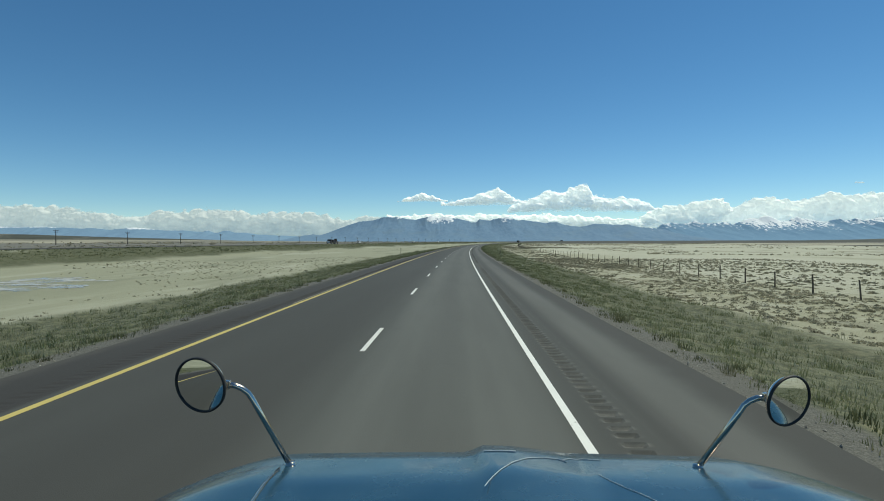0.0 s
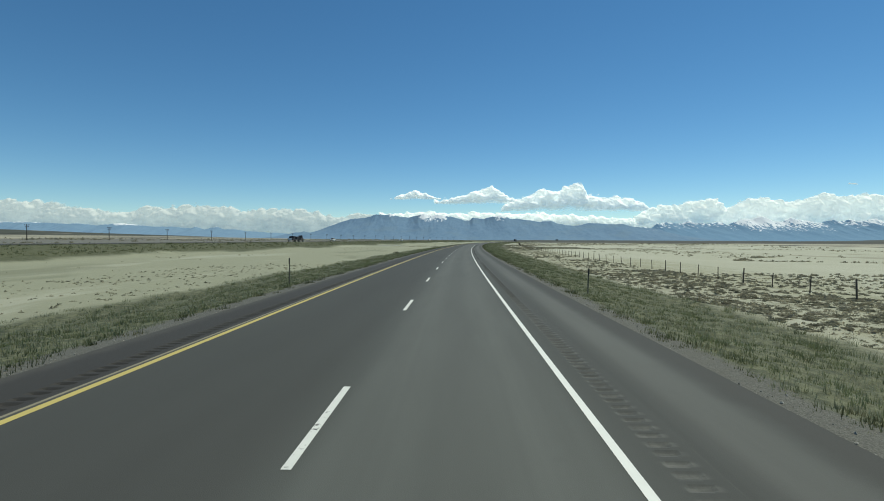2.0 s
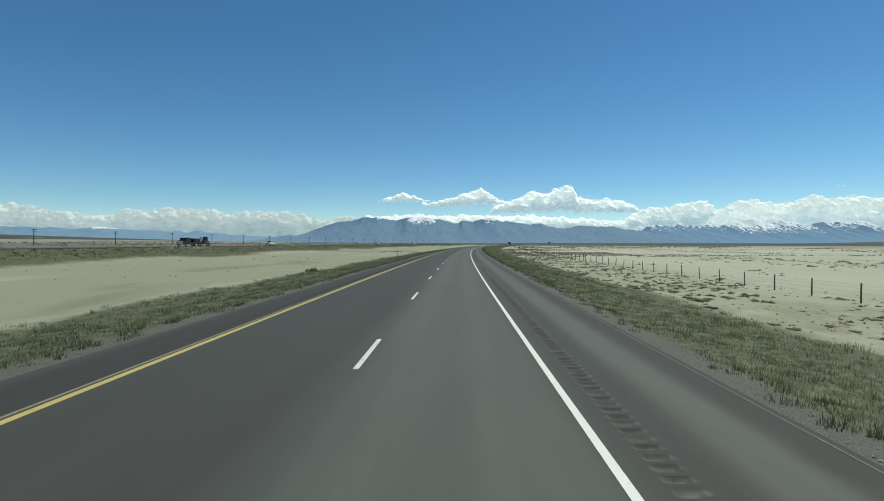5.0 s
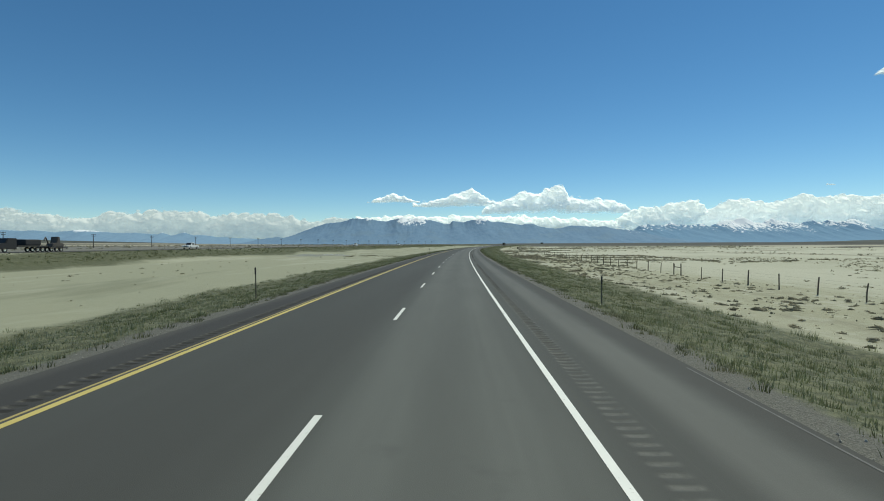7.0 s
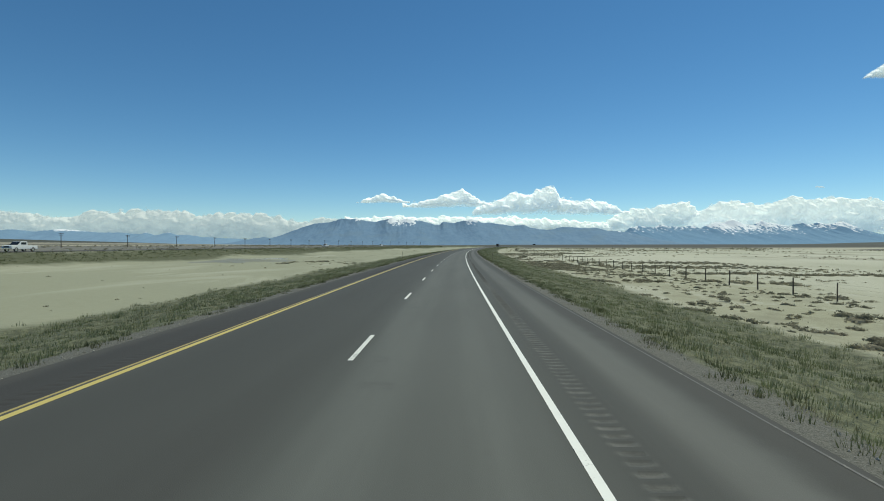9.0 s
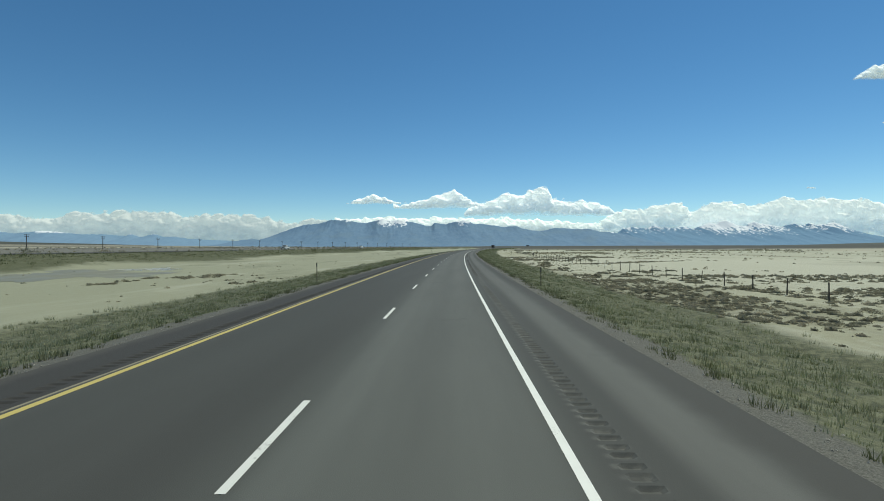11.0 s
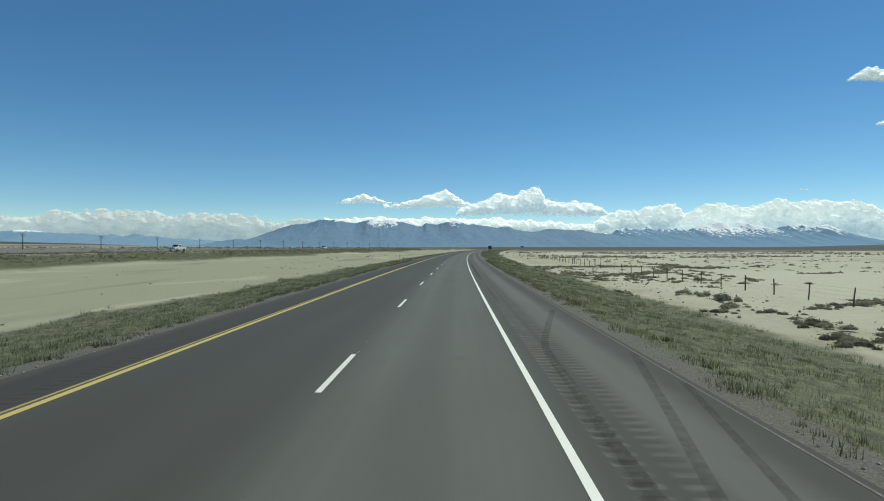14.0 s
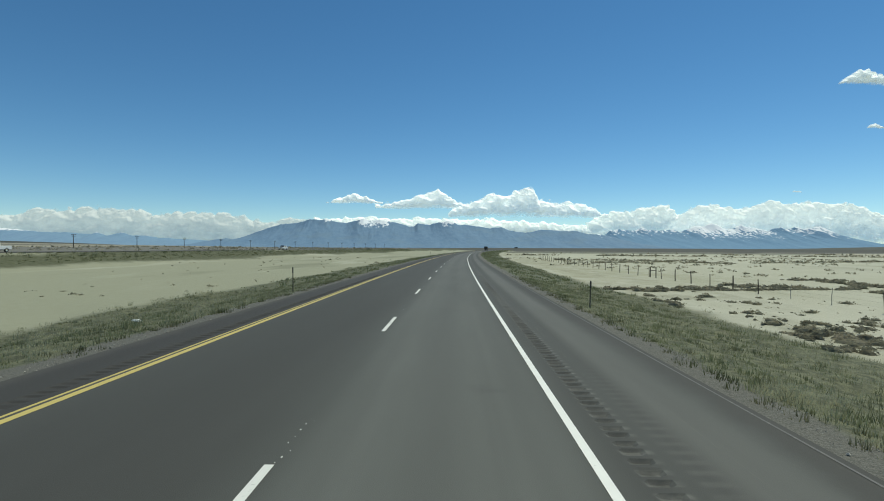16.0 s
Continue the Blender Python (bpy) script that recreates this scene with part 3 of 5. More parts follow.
# distance haze is painted into these rock colours as blue
HAZY_ROCK = mountain_rock("hazy_mountain_rock", 236, (0.15, 0.25, 0.375), (0.19, 0.3, 0.425), (0.185, 0.28, 0.375), ((-510, -445, 30), (-245, -5, 60), (385, 535, 48), (1650, 1850, 118)))
SNOW_ROCK = mountain_rock("hazy_snowy_rock", 196, (0.158, 0.283, 0.425), (0.187, 0.322, 0.462), (0.178, 0.306, 0.443), ((1840, 2500, 32), (2540, 2960, 66), (2960, 3310, 54), (3400, 3700, 24), (3700, 4000, 44)), 1.9)
FAR_ROCK = mountain_rock("hazy_blue_range", 148, (0.19, 0.31, 0.45), (0.22, 0.345, 0.48), (0.22, 0.345, 0.48), ((-3060, -2790, 22), (-2335, -2270, 36), (-2165, -2085, 38)), 0.2)
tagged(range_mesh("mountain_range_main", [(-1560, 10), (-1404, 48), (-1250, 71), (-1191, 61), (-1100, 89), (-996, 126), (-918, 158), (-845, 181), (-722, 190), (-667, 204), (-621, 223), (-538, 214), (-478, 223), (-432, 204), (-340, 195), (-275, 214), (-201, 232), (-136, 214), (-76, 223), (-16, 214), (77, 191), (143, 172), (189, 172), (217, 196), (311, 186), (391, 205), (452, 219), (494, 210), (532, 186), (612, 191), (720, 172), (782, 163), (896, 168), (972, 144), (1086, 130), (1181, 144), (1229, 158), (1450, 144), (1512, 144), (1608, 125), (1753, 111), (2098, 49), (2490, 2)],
                  4467, HAZY_ROCK, 3.1), "blue-grey mountain range with light snow along its crest", "mountain", kind="structure")
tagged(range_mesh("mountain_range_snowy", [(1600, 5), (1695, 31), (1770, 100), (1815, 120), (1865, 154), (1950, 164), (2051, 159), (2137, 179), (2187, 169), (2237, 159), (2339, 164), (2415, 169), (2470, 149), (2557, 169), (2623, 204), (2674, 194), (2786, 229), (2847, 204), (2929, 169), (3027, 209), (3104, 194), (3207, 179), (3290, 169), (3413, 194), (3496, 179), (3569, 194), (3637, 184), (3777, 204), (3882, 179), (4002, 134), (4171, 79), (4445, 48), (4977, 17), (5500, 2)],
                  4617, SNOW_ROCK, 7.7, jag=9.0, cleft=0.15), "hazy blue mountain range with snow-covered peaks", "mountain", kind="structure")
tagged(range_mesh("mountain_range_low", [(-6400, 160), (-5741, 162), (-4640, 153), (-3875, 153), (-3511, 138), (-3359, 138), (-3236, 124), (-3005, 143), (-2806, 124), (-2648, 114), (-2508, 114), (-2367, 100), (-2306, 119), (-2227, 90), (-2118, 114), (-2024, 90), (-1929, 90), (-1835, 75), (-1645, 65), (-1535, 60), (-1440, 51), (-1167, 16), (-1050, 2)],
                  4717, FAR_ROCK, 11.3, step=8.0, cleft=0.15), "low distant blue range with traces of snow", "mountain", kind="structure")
SAGE_RISE = sage_rise()
tagged(range_mesh("rise_west", [(-4600, 84), (-3534, 72), (-2579, 54), (-2160, 39), (-1877, 30), (-1542, 21), (-1206, 9), (-1050, 2)], 3000, SAGE_RISE, 15.0, 300, 12.0, 1.0, 0.2), "low dark sage-covered rise beyond the flats", "hill", kind="structure")
tagged(range_mesh("rise_east", [(1900, -3), (2123, 1), (2634, 7), (3108, 18), (4028, 36), (5200, 50)], 3500, SAGE_RISE, 21.0, 400, 12.0, 0.5, 0.2), "low dark sage-covered rise below the mountains", "hill", kind="structure")


def cloud(name, label, tops, base, puff, material, depth, seed, swell=0.6):
    """A far cumulus bank: a relief of heaped billows under the line of tops, thinning out at its edges."""
    tx, tz = np.array([t[0] for t in tops]), np.array([t[1] for t in tops])
    step = 6.0
    xs = np.arange(tx[0] - 10, tx[-1] + 10, step)
    zs = np.arange(base - 10, tz.max() + puff * 0.6, step)
    X, Z = np.meshgrid(xs, zs)
    top = np.interp(xs, tx, tz)[None, :]
    B = billow((0.85 * X + 0.4 * Z) / puff * 0.6, (0.9 * Z - 0.3 * X) / puff * 0.75, seed * 7)
    ends = np.minimum(X - tx[0], tx[-1] - X) / (puff * 0.9)
    body = np.minimum((top - Z) / puff, ends) + 0.75 * (B - 0.42)
    floor = (Z - base) / puff * 1.4 + 0.3 * fbm(X / (puff * 1.6), 0 * X + 3.3, seed + 6) + 0.35 * (B - 0.3)
    S = np.minimum(body, floor)
    H = puff * (0.7 * np.sqrt(np.clip(S, 0, 1.6)) + swell * B * np.clip(S * 2, 0, 1))
    keep = S > 0
    index = np.full(H.shape, -1)
    jj, ii = np.nonzero(keep)
    index[jj, ii] = np.arange(len(jj))
    verts = np.stack([xs[ii], depth - H[jj, ii], zs[jj]], 1)
    uvs = np.stack([S[jj, ii], (zs[jj] - base) / np.maximum(top[0, ii] - base, 15)], 1)
    quad = np.stack([index[:-1, :-1], index[:-1, 1:], index[1:, 1:], index[1:, :-1]], -1).reshape(-1, 4)
    quad = quad[(quad >= 0).all(1)]
    ob = mesh_object(name, verts.tolist(), quad.tolist(), material, uvs, smooth=True)
    ob.visible_shadow = False
    return tagged(ob, label, "cloud", kind="structure")


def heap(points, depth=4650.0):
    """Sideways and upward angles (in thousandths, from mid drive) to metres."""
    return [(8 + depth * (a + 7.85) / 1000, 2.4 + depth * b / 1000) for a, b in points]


CLOUD_Y = 4880
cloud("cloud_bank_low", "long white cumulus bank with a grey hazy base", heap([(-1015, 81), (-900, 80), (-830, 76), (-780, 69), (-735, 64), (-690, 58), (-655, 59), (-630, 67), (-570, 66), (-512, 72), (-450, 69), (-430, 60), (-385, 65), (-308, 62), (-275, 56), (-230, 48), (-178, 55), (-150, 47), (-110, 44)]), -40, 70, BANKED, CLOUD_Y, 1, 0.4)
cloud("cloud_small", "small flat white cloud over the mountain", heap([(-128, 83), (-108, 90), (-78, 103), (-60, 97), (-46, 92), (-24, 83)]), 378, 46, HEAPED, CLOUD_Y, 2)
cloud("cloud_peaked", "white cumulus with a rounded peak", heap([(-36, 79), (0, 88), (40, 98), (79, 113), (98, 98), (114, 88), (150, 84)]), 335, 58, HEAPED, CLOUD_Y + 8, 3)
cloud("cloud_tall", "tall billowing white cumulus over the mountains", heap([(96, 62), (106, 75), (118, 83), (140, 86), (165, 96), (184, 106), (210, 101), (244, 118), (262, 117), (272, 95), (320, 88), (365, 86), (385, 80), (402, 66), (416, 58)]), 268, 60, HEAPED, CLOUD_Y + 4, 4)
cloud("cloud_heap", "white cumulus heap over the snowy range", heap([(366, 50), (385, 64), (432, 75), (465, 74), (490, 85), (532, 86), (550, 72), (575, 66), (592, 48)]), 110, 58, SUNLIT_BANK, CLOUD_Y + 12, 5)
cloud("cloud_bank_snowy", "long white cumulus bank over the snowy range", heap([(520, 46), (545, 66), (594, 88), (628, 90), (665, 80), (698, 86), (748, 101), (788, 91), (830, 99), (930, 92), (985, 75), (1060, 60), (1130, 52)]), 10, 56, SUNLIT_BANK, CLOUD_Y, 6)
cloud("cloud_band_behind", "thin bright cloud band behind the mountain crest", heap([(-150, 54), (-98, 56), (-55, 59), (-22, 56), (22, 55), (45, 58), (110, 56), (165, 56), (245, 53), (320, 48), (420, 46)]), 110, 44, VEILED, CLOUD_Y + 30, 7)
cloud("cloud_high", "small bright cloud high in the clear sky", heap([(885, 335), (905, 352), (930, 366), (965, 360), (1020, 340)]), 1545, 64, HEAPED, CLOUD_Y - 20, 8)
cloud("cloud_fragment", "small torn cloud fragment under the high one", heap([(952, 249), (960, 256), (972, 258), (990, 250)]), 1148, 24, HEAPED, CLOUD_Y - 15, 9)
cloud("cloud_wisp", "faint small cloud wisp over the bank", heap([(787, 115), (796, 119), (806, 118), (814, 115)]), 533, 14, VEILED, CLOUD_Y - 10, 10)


# ---- roadside things ----
def at_road(s, u, z=None, turn=0.0):
    x, y = road_xy(s, u)
    return pose(x, y, float(lie(u, s)) if z is None else z, 0, 0, -math.degrees(s / BEND) + turn)


def delineator(s, u, tall, tilt=0.0):
    top = root("delineator_post", at_road(s, u) @ pose(0, 0, -0.05, tilt * 0.4, tilt, 0), "dark rusty steel delineator post in the grass verge", "road post", "delineators along the road")
    bm = box((0.05, 0.009, tall), (0, 0, tall / 2))
    box((0.009, 0.028, tall), (-0.0225, 0.014, tall / 2), bm=bm)
    box((0.009, 0.028, tall), (0.0225, 0.014, tall / 2), bm=bm)
    part("channel", bm, POST_STEEL, top)
    part("marker", box((0.075, 0.01, 0.32), (0, -0.011, tall - 0.18), 0.003), painted("black_marker", (0.03, 0.03, 0.03), 0.5), top, "blackened marker plate")
    return top


for s, s_left, u_left, tall in ((80.3, 83.2, -7.7, 1.6), (212.3, 215, -7.98, 1.6), (334, 336.7, -7.9, 1.6), (459, 465.3, -7.55, 1.52), (584, 588, -7.7, 1.55), (708, 711, -7.7, 1.55), (832, 835, -7.7, 1.55)):
    delineator(s, 8.3, 1.34, random.uniform(-2, 2))
    delineator(s_left, u_left, tall, random.uniform(-1.5, 1.5))


def fence(s0, s1, u):
    """A wire stock fence: posts and four strands."""
    rng = random.Random(5)
    top = root("wire_fence", pose(0, 0, 0), "long wire stock fence with dark weathered posts across the playa", "fence")
    sides = {}
    for kind in range(5):
        bm = bmesh.new()
        rad = (0.06, 0.05, 0.068, 0.052, 0.026)[kind]
        rod([(0, 0, -0.15), (rng.uniform(-0.02, 0.02), rng.uniform(-0.02, 0.02), 0.7), (rng.uniform(-0.04, 0.04), rng.uniform(-0.04, 0.04), (1.42, 1.34, 1.5, 1.38, 1.3)[kind])], rad, 7, bm, rad * 0.85)
        first = part("post", bm, PALE_STEEL if kind == 4 else POST_WOOD, top)
        sides[kind] = first.data
        bpy.data.objects.remove(first)
    marks = [s0] + list(np.arange(s0 + 4.87, 34, 4.87))
    for a, b, n in ((36.6, 56.0, 4), (56.0, 92.1, 7), (92.1, 116.7, 5), (116.7, 131.7, 3), (131.7, 177.5, 9), (177.5, 211.6, 7), (211.6, 226.0, 3), (226.0, 250.3, 5), (250.3, 255.9, 1), (258.1, 262.6, 1), (262.6, 287.4, 5),
                    (287.4, 307.5, 4), (307.5, 377.4, 14), (377.4, 406.5, 6), (406.5, 417.4, 2), (417.4, 440.3, 5), (440.3, 474.4, 7), (474.4, 507.0, 7), (507.0, s1, 28)):
        marks += [a + (b - a) * k / n for k in range(n)]
    spots = []
    for s in marks:
        s += rng.uniform(-0.1, 0.1)
        x, y = road_xy(s, u)
        steel = any(a < s < b for a, b in ((390, 398), (472, 480)))
        post = new("post", sides[4 if steel else rng.choice([0, 0, 1, 2, 3])])
        post.parent = top
        lean = rng.gauss(0, 1.6)
        post.matrix_local = pose(x, y, float(lie(u, s)), lean, rng.gauss(0, 1.6), rng.uniform(0, 360))
        spots.append((x, y, float(lie(u, s))))
    for h in (0.35, 0.68, 1.0, 1.25):
        bm = rod([(x, y, z + h) for x, y, z in spots], 0.0025, 3)
        part("wire", bm, WIRE, top)
    # a braced pair of posts
    for s in (255.9, 509.0):
        bm = bmesh.new()
        a, b = Vector((*road_xy(s, u), float(lie(u, s)))), Vector((*road_xy(s + 2.2, u), float(lie(u, s + 2.2))))
        rod([a - Vector((0, 0, 0.2)), a + Vector((0, 0, 1.55))], 0.07, 8, bm)
        rod([b - Vector((0, 0, 0.2)), b + Vector((0, 0, 1.55))], 0.07, 8, bm)
        rod([a + Vector((0, 0, 1.05)), b + Vector((0, 0, 1.05))], 0.05, 8, bm)
        part("brace", bm, POST_WOOD, top, "timber brace of two posts and a rail")
    return top


fence(-12, 640, 30.2)


def power_pole(s, u, tall):
    top = root("power_pole", at_road(s, u, float(lie(u)) - 0.3), "dark wooden power pole with crossarms beyond the far carriageway", "power pole", "power line across the flats")
    part("pole", rod([(0, 0, 0), (0, 0, tall)], 0.17, 8, None, 0.11), POLE_WOOD, top)
    for z, w in ((tall - 0.3, 2.2), (tall - 1.0, 1.7)):
        part("crossarm", box((w, 0.12, 0.14), (0, 0.12, z)), POLE_WOOD, top)
        for k in (-1, 1):
            part("insulator", rod([(k * w * 0.44, 0.12, z + 0.07), (k * w * 0.44, 0.12, z + 0.27)], 0.06, 6), POLE_WOOD, top)
    return top


for s in (160, 200, 241, 283, 325, 368, *(410.4 + 39.2 * k for k in range(20))):
    power_pole(s, -170, 6.6)


def triangles(name, v, material):
    """One mesh of loose triangles from an array (m, 3, 3)."""
    m = len(v)
    me = bpy.data.meshes.new(name)
    me.vertices.add(m * 3)
    me.vertices.foreach_set("co", v.ravel())
    me.loops.add(m * 3)
    me.loops.foreach_set("vertex_index", np.arange(m * 3, dtype=np.int32))
    me.polygons.add(m)
    me.polygons.foreach_set("loop_start", np.arange(0, m * 3, 3, dtype=np.int32))
    me.update(calc_edges=True)
    me.materials.append(material)
    return new(name, me)


def tussocks(name, x, y, z, h, w, count, material, seed, blade=0.028):
    """Bunches of grass: blades that stand close together and lean apart at their tips."""
    rng = np.random.default_rng(seed)
    X, Y, Z, Hh, W = (np.repeat(np.asarray(v, float), count) for v in (x, y, z, h, w))
    m = len(X)
    a = rng.uniform(0, math.tau, m)
    far = np.sqrt(rng.random(m))
    root_r = 0.5 * far * W
    tall = Hh * rng.uniform(0.55, 1.1, m) * (1.1 - 0.6 * far ** 2)
    lean = tall * (0.1 + 0.55 * rng.random(m) ** 1.5)
    a2 = a + rng.normal(0, 0.9, m)
    half = 0.5 * blade * rng.uniform(0.6, 1.4, m)
    turn = rng.uniform(0, math.pi, m)
    v = np.empty((m, 3, 3))
    bx, by = X + np.cos(a) * root_r, Y + np.sin(a) * root_r
    v[:, 0] = np.stack([bx - np.sin(turn) * half, by + np.cos(turn) * half, Z - 0.03], 1)
    v[:, 1] = np.stack([bx + np.sin(turn) * half, by - np.cos(turn) * half, Z - 0.03], 1)
    v[:, 2] = np.stack([bx + np.cos(a2) * lean, by + np.sin(a2) * lean, Z + tall], 1)
    return triangles(name, v, material)


def place(s, u):
    a = s / BEND
    return BEND - (BEND - u) * np.cos(a), (BEND - u) * np.sin(a), lie(u, s)


def wave(s, u, k, seed):
    """A cheap smooth field between about -1 and 1 for patchiness."""
    rng = np.random.default_rng(seed)
    out = 0
    for i in range(5):
        a, b, c = rng.uniform(-1, 1), rng.uniform(-1, 1), rng.uniform(0, 6)
        out = out + np.sin((s * a + u * b) * k * (1.7 ** i) + c) / (1.35 ** i)
    return out / 2.4


def verge_grass(name, u0, u1, s0, s1, n, seed, tall, wide, count, blade=0.028, blades=None):
    rng = np.random.default_rng(seed)
    s, t = rng.uniform(s0, s1, n), rng.random(n) ** 1.2
    u = u0 + (u1 - u0) * t
    edge = wave(s, u * 0, 0.35, seed + 1)
    keep = (t > 0.02 + 0.02 * edge) & (t < 0.92 + 0.08 * edge) & (rng.random(n) < np.clip(0.42 + t * 7, 0, 1) * (0.98 + 0.3 * wave(s, u, 0.5, seed + 2)))
    s, u, t = s[keep], u[keep], t[keep]
    x, y, z = place(s, u)
    lush = 0.85 + 0.3 * wave(s, u, 0.8, seed + 3) + 0.3 * wave(s, u, 2.6, seed + 6)
    w = wide * np.exp(rng.normal(0, 0.35, len(s))) * (0.7 + 0.3 * lush)
    h = np.clip(tall * rng.uniform(0.5, 1.35, len(s)) * lush * np.clip(0.55 + t * 6, 0.55, 1), 0.05, 0.4)
    return tagged(tussocks(name, x, y, z, h, np.clip(w, 0.15, 2), count, blades or GRASS, seed + 4, blade), "green and straw-coloured bunch grass on the road bank", "grass", kind="stuff")


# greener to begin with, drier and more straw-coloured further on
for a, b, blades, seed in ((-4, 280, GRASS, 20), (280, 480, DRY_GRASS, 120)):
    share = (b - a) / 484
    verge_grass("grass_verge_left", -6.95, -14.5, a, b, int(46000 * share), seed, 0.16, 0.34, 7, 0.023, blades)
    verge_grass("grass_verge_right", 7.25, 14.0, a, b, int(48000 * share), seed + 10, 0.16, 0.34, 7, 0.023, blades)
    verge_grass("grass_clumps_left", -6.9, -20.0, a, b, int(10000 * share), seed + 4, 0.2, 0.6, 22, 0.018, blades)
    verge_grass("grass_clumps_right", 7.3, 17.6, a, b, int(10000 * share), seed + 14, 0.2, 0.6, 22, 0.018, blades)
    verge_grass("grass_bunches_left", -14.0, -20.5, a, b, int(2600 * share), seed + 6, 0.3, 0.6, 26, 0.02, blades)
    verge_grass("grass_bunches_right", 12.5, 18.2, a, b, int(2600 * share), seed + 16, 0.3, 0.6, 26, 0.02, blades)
verge_grass("grass_edge_tufts_left", -6.5, -7.7, -4, 480, 1600, 27, 0.2, 0.4, 26, 0.02, EDGE_GRASS)
verge_grass("grass_edge_tufts_right", 7.0, 8.3, -4, 480, 1600, 37, 0.2, 0.4, 26, 0.02, EDGE_GRASS)
verge_grass("grass_verge_left_far", -6.75, -20.0, 480, 1150, 8000, 40, 0.24, 1.0, 8, 0.1)
verge_grass("grass_verge_right_far", 7.45, 17.6, 480, 1150, 8000, 50, 0.24, 1.0, 8, 0.1)
verge_grass("grass_far_bank", -62.5, -71.3, 0, 900, 11000, 60, 0.34, 1.2, 8, 0.11, BANK_GRASS)


def bushes(name, x, y, z, h, w, leaf, material, seed):
    """Low spreading bushes: each an uneven dome of small leaves turned every way."""
    rng = np.random.default_rng(seed)
    n = len(x)
    count = np.clip(0.52 * w * w / leaf ** 2, 6, 240).astype(int)
    lobes = [(k, rng.uniform(0, math.tau, n), rng.uniform(0.1, 0.34, n)) for k in (1, 2, 3, 5)]
    turn, slim = rng.uniform(0, math.tau, n), rng.uniform(0.6, 1.0, n)
    idx = np.repeat(np.arange(n), count)
    m = len(idx)
    a, e = rng.uniform(0, math.tau, m), np.arcsin(rng.random(m))
    shape = 1 + sum(amp[idx] * np.sin(k * a + ph[idx]) for k, ph, amp in lobes)
    r = 0.5 * rng.random(m) ** 0.36 * w[idx] * (1 + 0.16 * rng.normal(0, 1, m))
    out = np.cos(e) * r * shape
    px, py = np.cos(a) * out, np.sin(a) * out * slim[idx]
    c, d = np.cos(turn[idx]), np.sin(turn[idx])
    lump = 0.75 + 0.25 * np.sin(5 * px / np.maximum(w[idx], 0.1) + ph_of(lobes, idx)) * np.cos(6 * py / np.maximum(w[idx], 0.1))
    centre = np.stack([x[idx] + px * c - py * d, y[idx] + px * d + py * c, z[idx] + np.sin(e) * rng.random(m) ** 0.35 * h[idx] * lump], 1)
    size = (leaf[idx] * rng.uniform(0.44, 0.93, m))[:, None]
    v = np.empty((m, 3, 3))
    for k in range(3):
        v[:, k] = centre + rng.normal(0, 1, (m, 3)) * size * np.array([1, 1, 0.8])
    v[:, :, 2] = np.maximum(v[:, :, 2], z[idx][:, None] - 0.02)
    # the twiggy heart of each bush, under its leaves
    ang = np.linspace(0, math.tau, 8)
    grow = 1 + sum(amp[:, None] * np.sin(k * ang[None, :] + ph[:, None]) for k, ph, amp in lobes)
    rings = []
    for rad, up in ((0.38, -0.02), (0.29, 0.34), (0.15, 0.54)):
        qx, qy = np.cos(ang) * grow * rad * w[:, None], np.sin(ang) * grow * rad * (w * slim)[:, None]
        rings.append(np.stack([x[:, None] + qx * np.cos(turn)[:, None] - qy * np.sin(turn)[:, None], y[:, None] + qx * np.sin(turn)[:, None] + qy * np.cos(turn)[:, None], z[:, None] + up * h[:, None] + 0 * qx], -1))
    rings.append(np.repeat(np.stack([x, y, z + 0.6 * h], 1)[:, None, :], 8, 1))
    heart = []
    for lower, upper in zip(rings, rings[1:]):
        heart.append(np.stack([lower[:, :-1], lower[:, 1:], upper[:, 1:]], 2).reshape(-1, 3, 3))
        if upper is not rings[-1]:
            heart.append(np.stack([lower[:, :-1], upper[:, 1:], upper[:, :-1]], 2).reshape(-1, 3, 3))
    if leaf.max() > 0.15 or w.mean() < 0.4:
        return triangles(name, v, material)
    return triangles(name, np.concatenate([v] + heart), material)


def ph_of(lobes, idx):
    return lobes[0][1][idx]


def scrub(name, label, s, u, h, w, seed, nearest=0.0):
    """Sage bushes on the plan; leaves are coarser the farther the bush lies from the lane."""
    x, y, z = place(s, u)
    off = np.maximum(np.abs(u - 2), np.maximum(s - 440, nearest))
    leaf = 0.052 * np.maximum(1.0, off / 26)
    return tagged(bushes(name, x, y, z, h, w, leaf, SAGE, seed), label, "shrubs", kind="stuff")


def scatter(n, s0, s1, u0, u1, k, cut, seed):
    rng = np.random.default_rng(seed)
    s, u = rng.uniform(s0, s1, n), rng.uniform(min(u0, u1), max(u0, u1), n)
    keep = wave(s * 0.6, u, k, seed + 1) + rng.normal(0, 0.12, n) > cut
    return s[keep], u[keep], rng


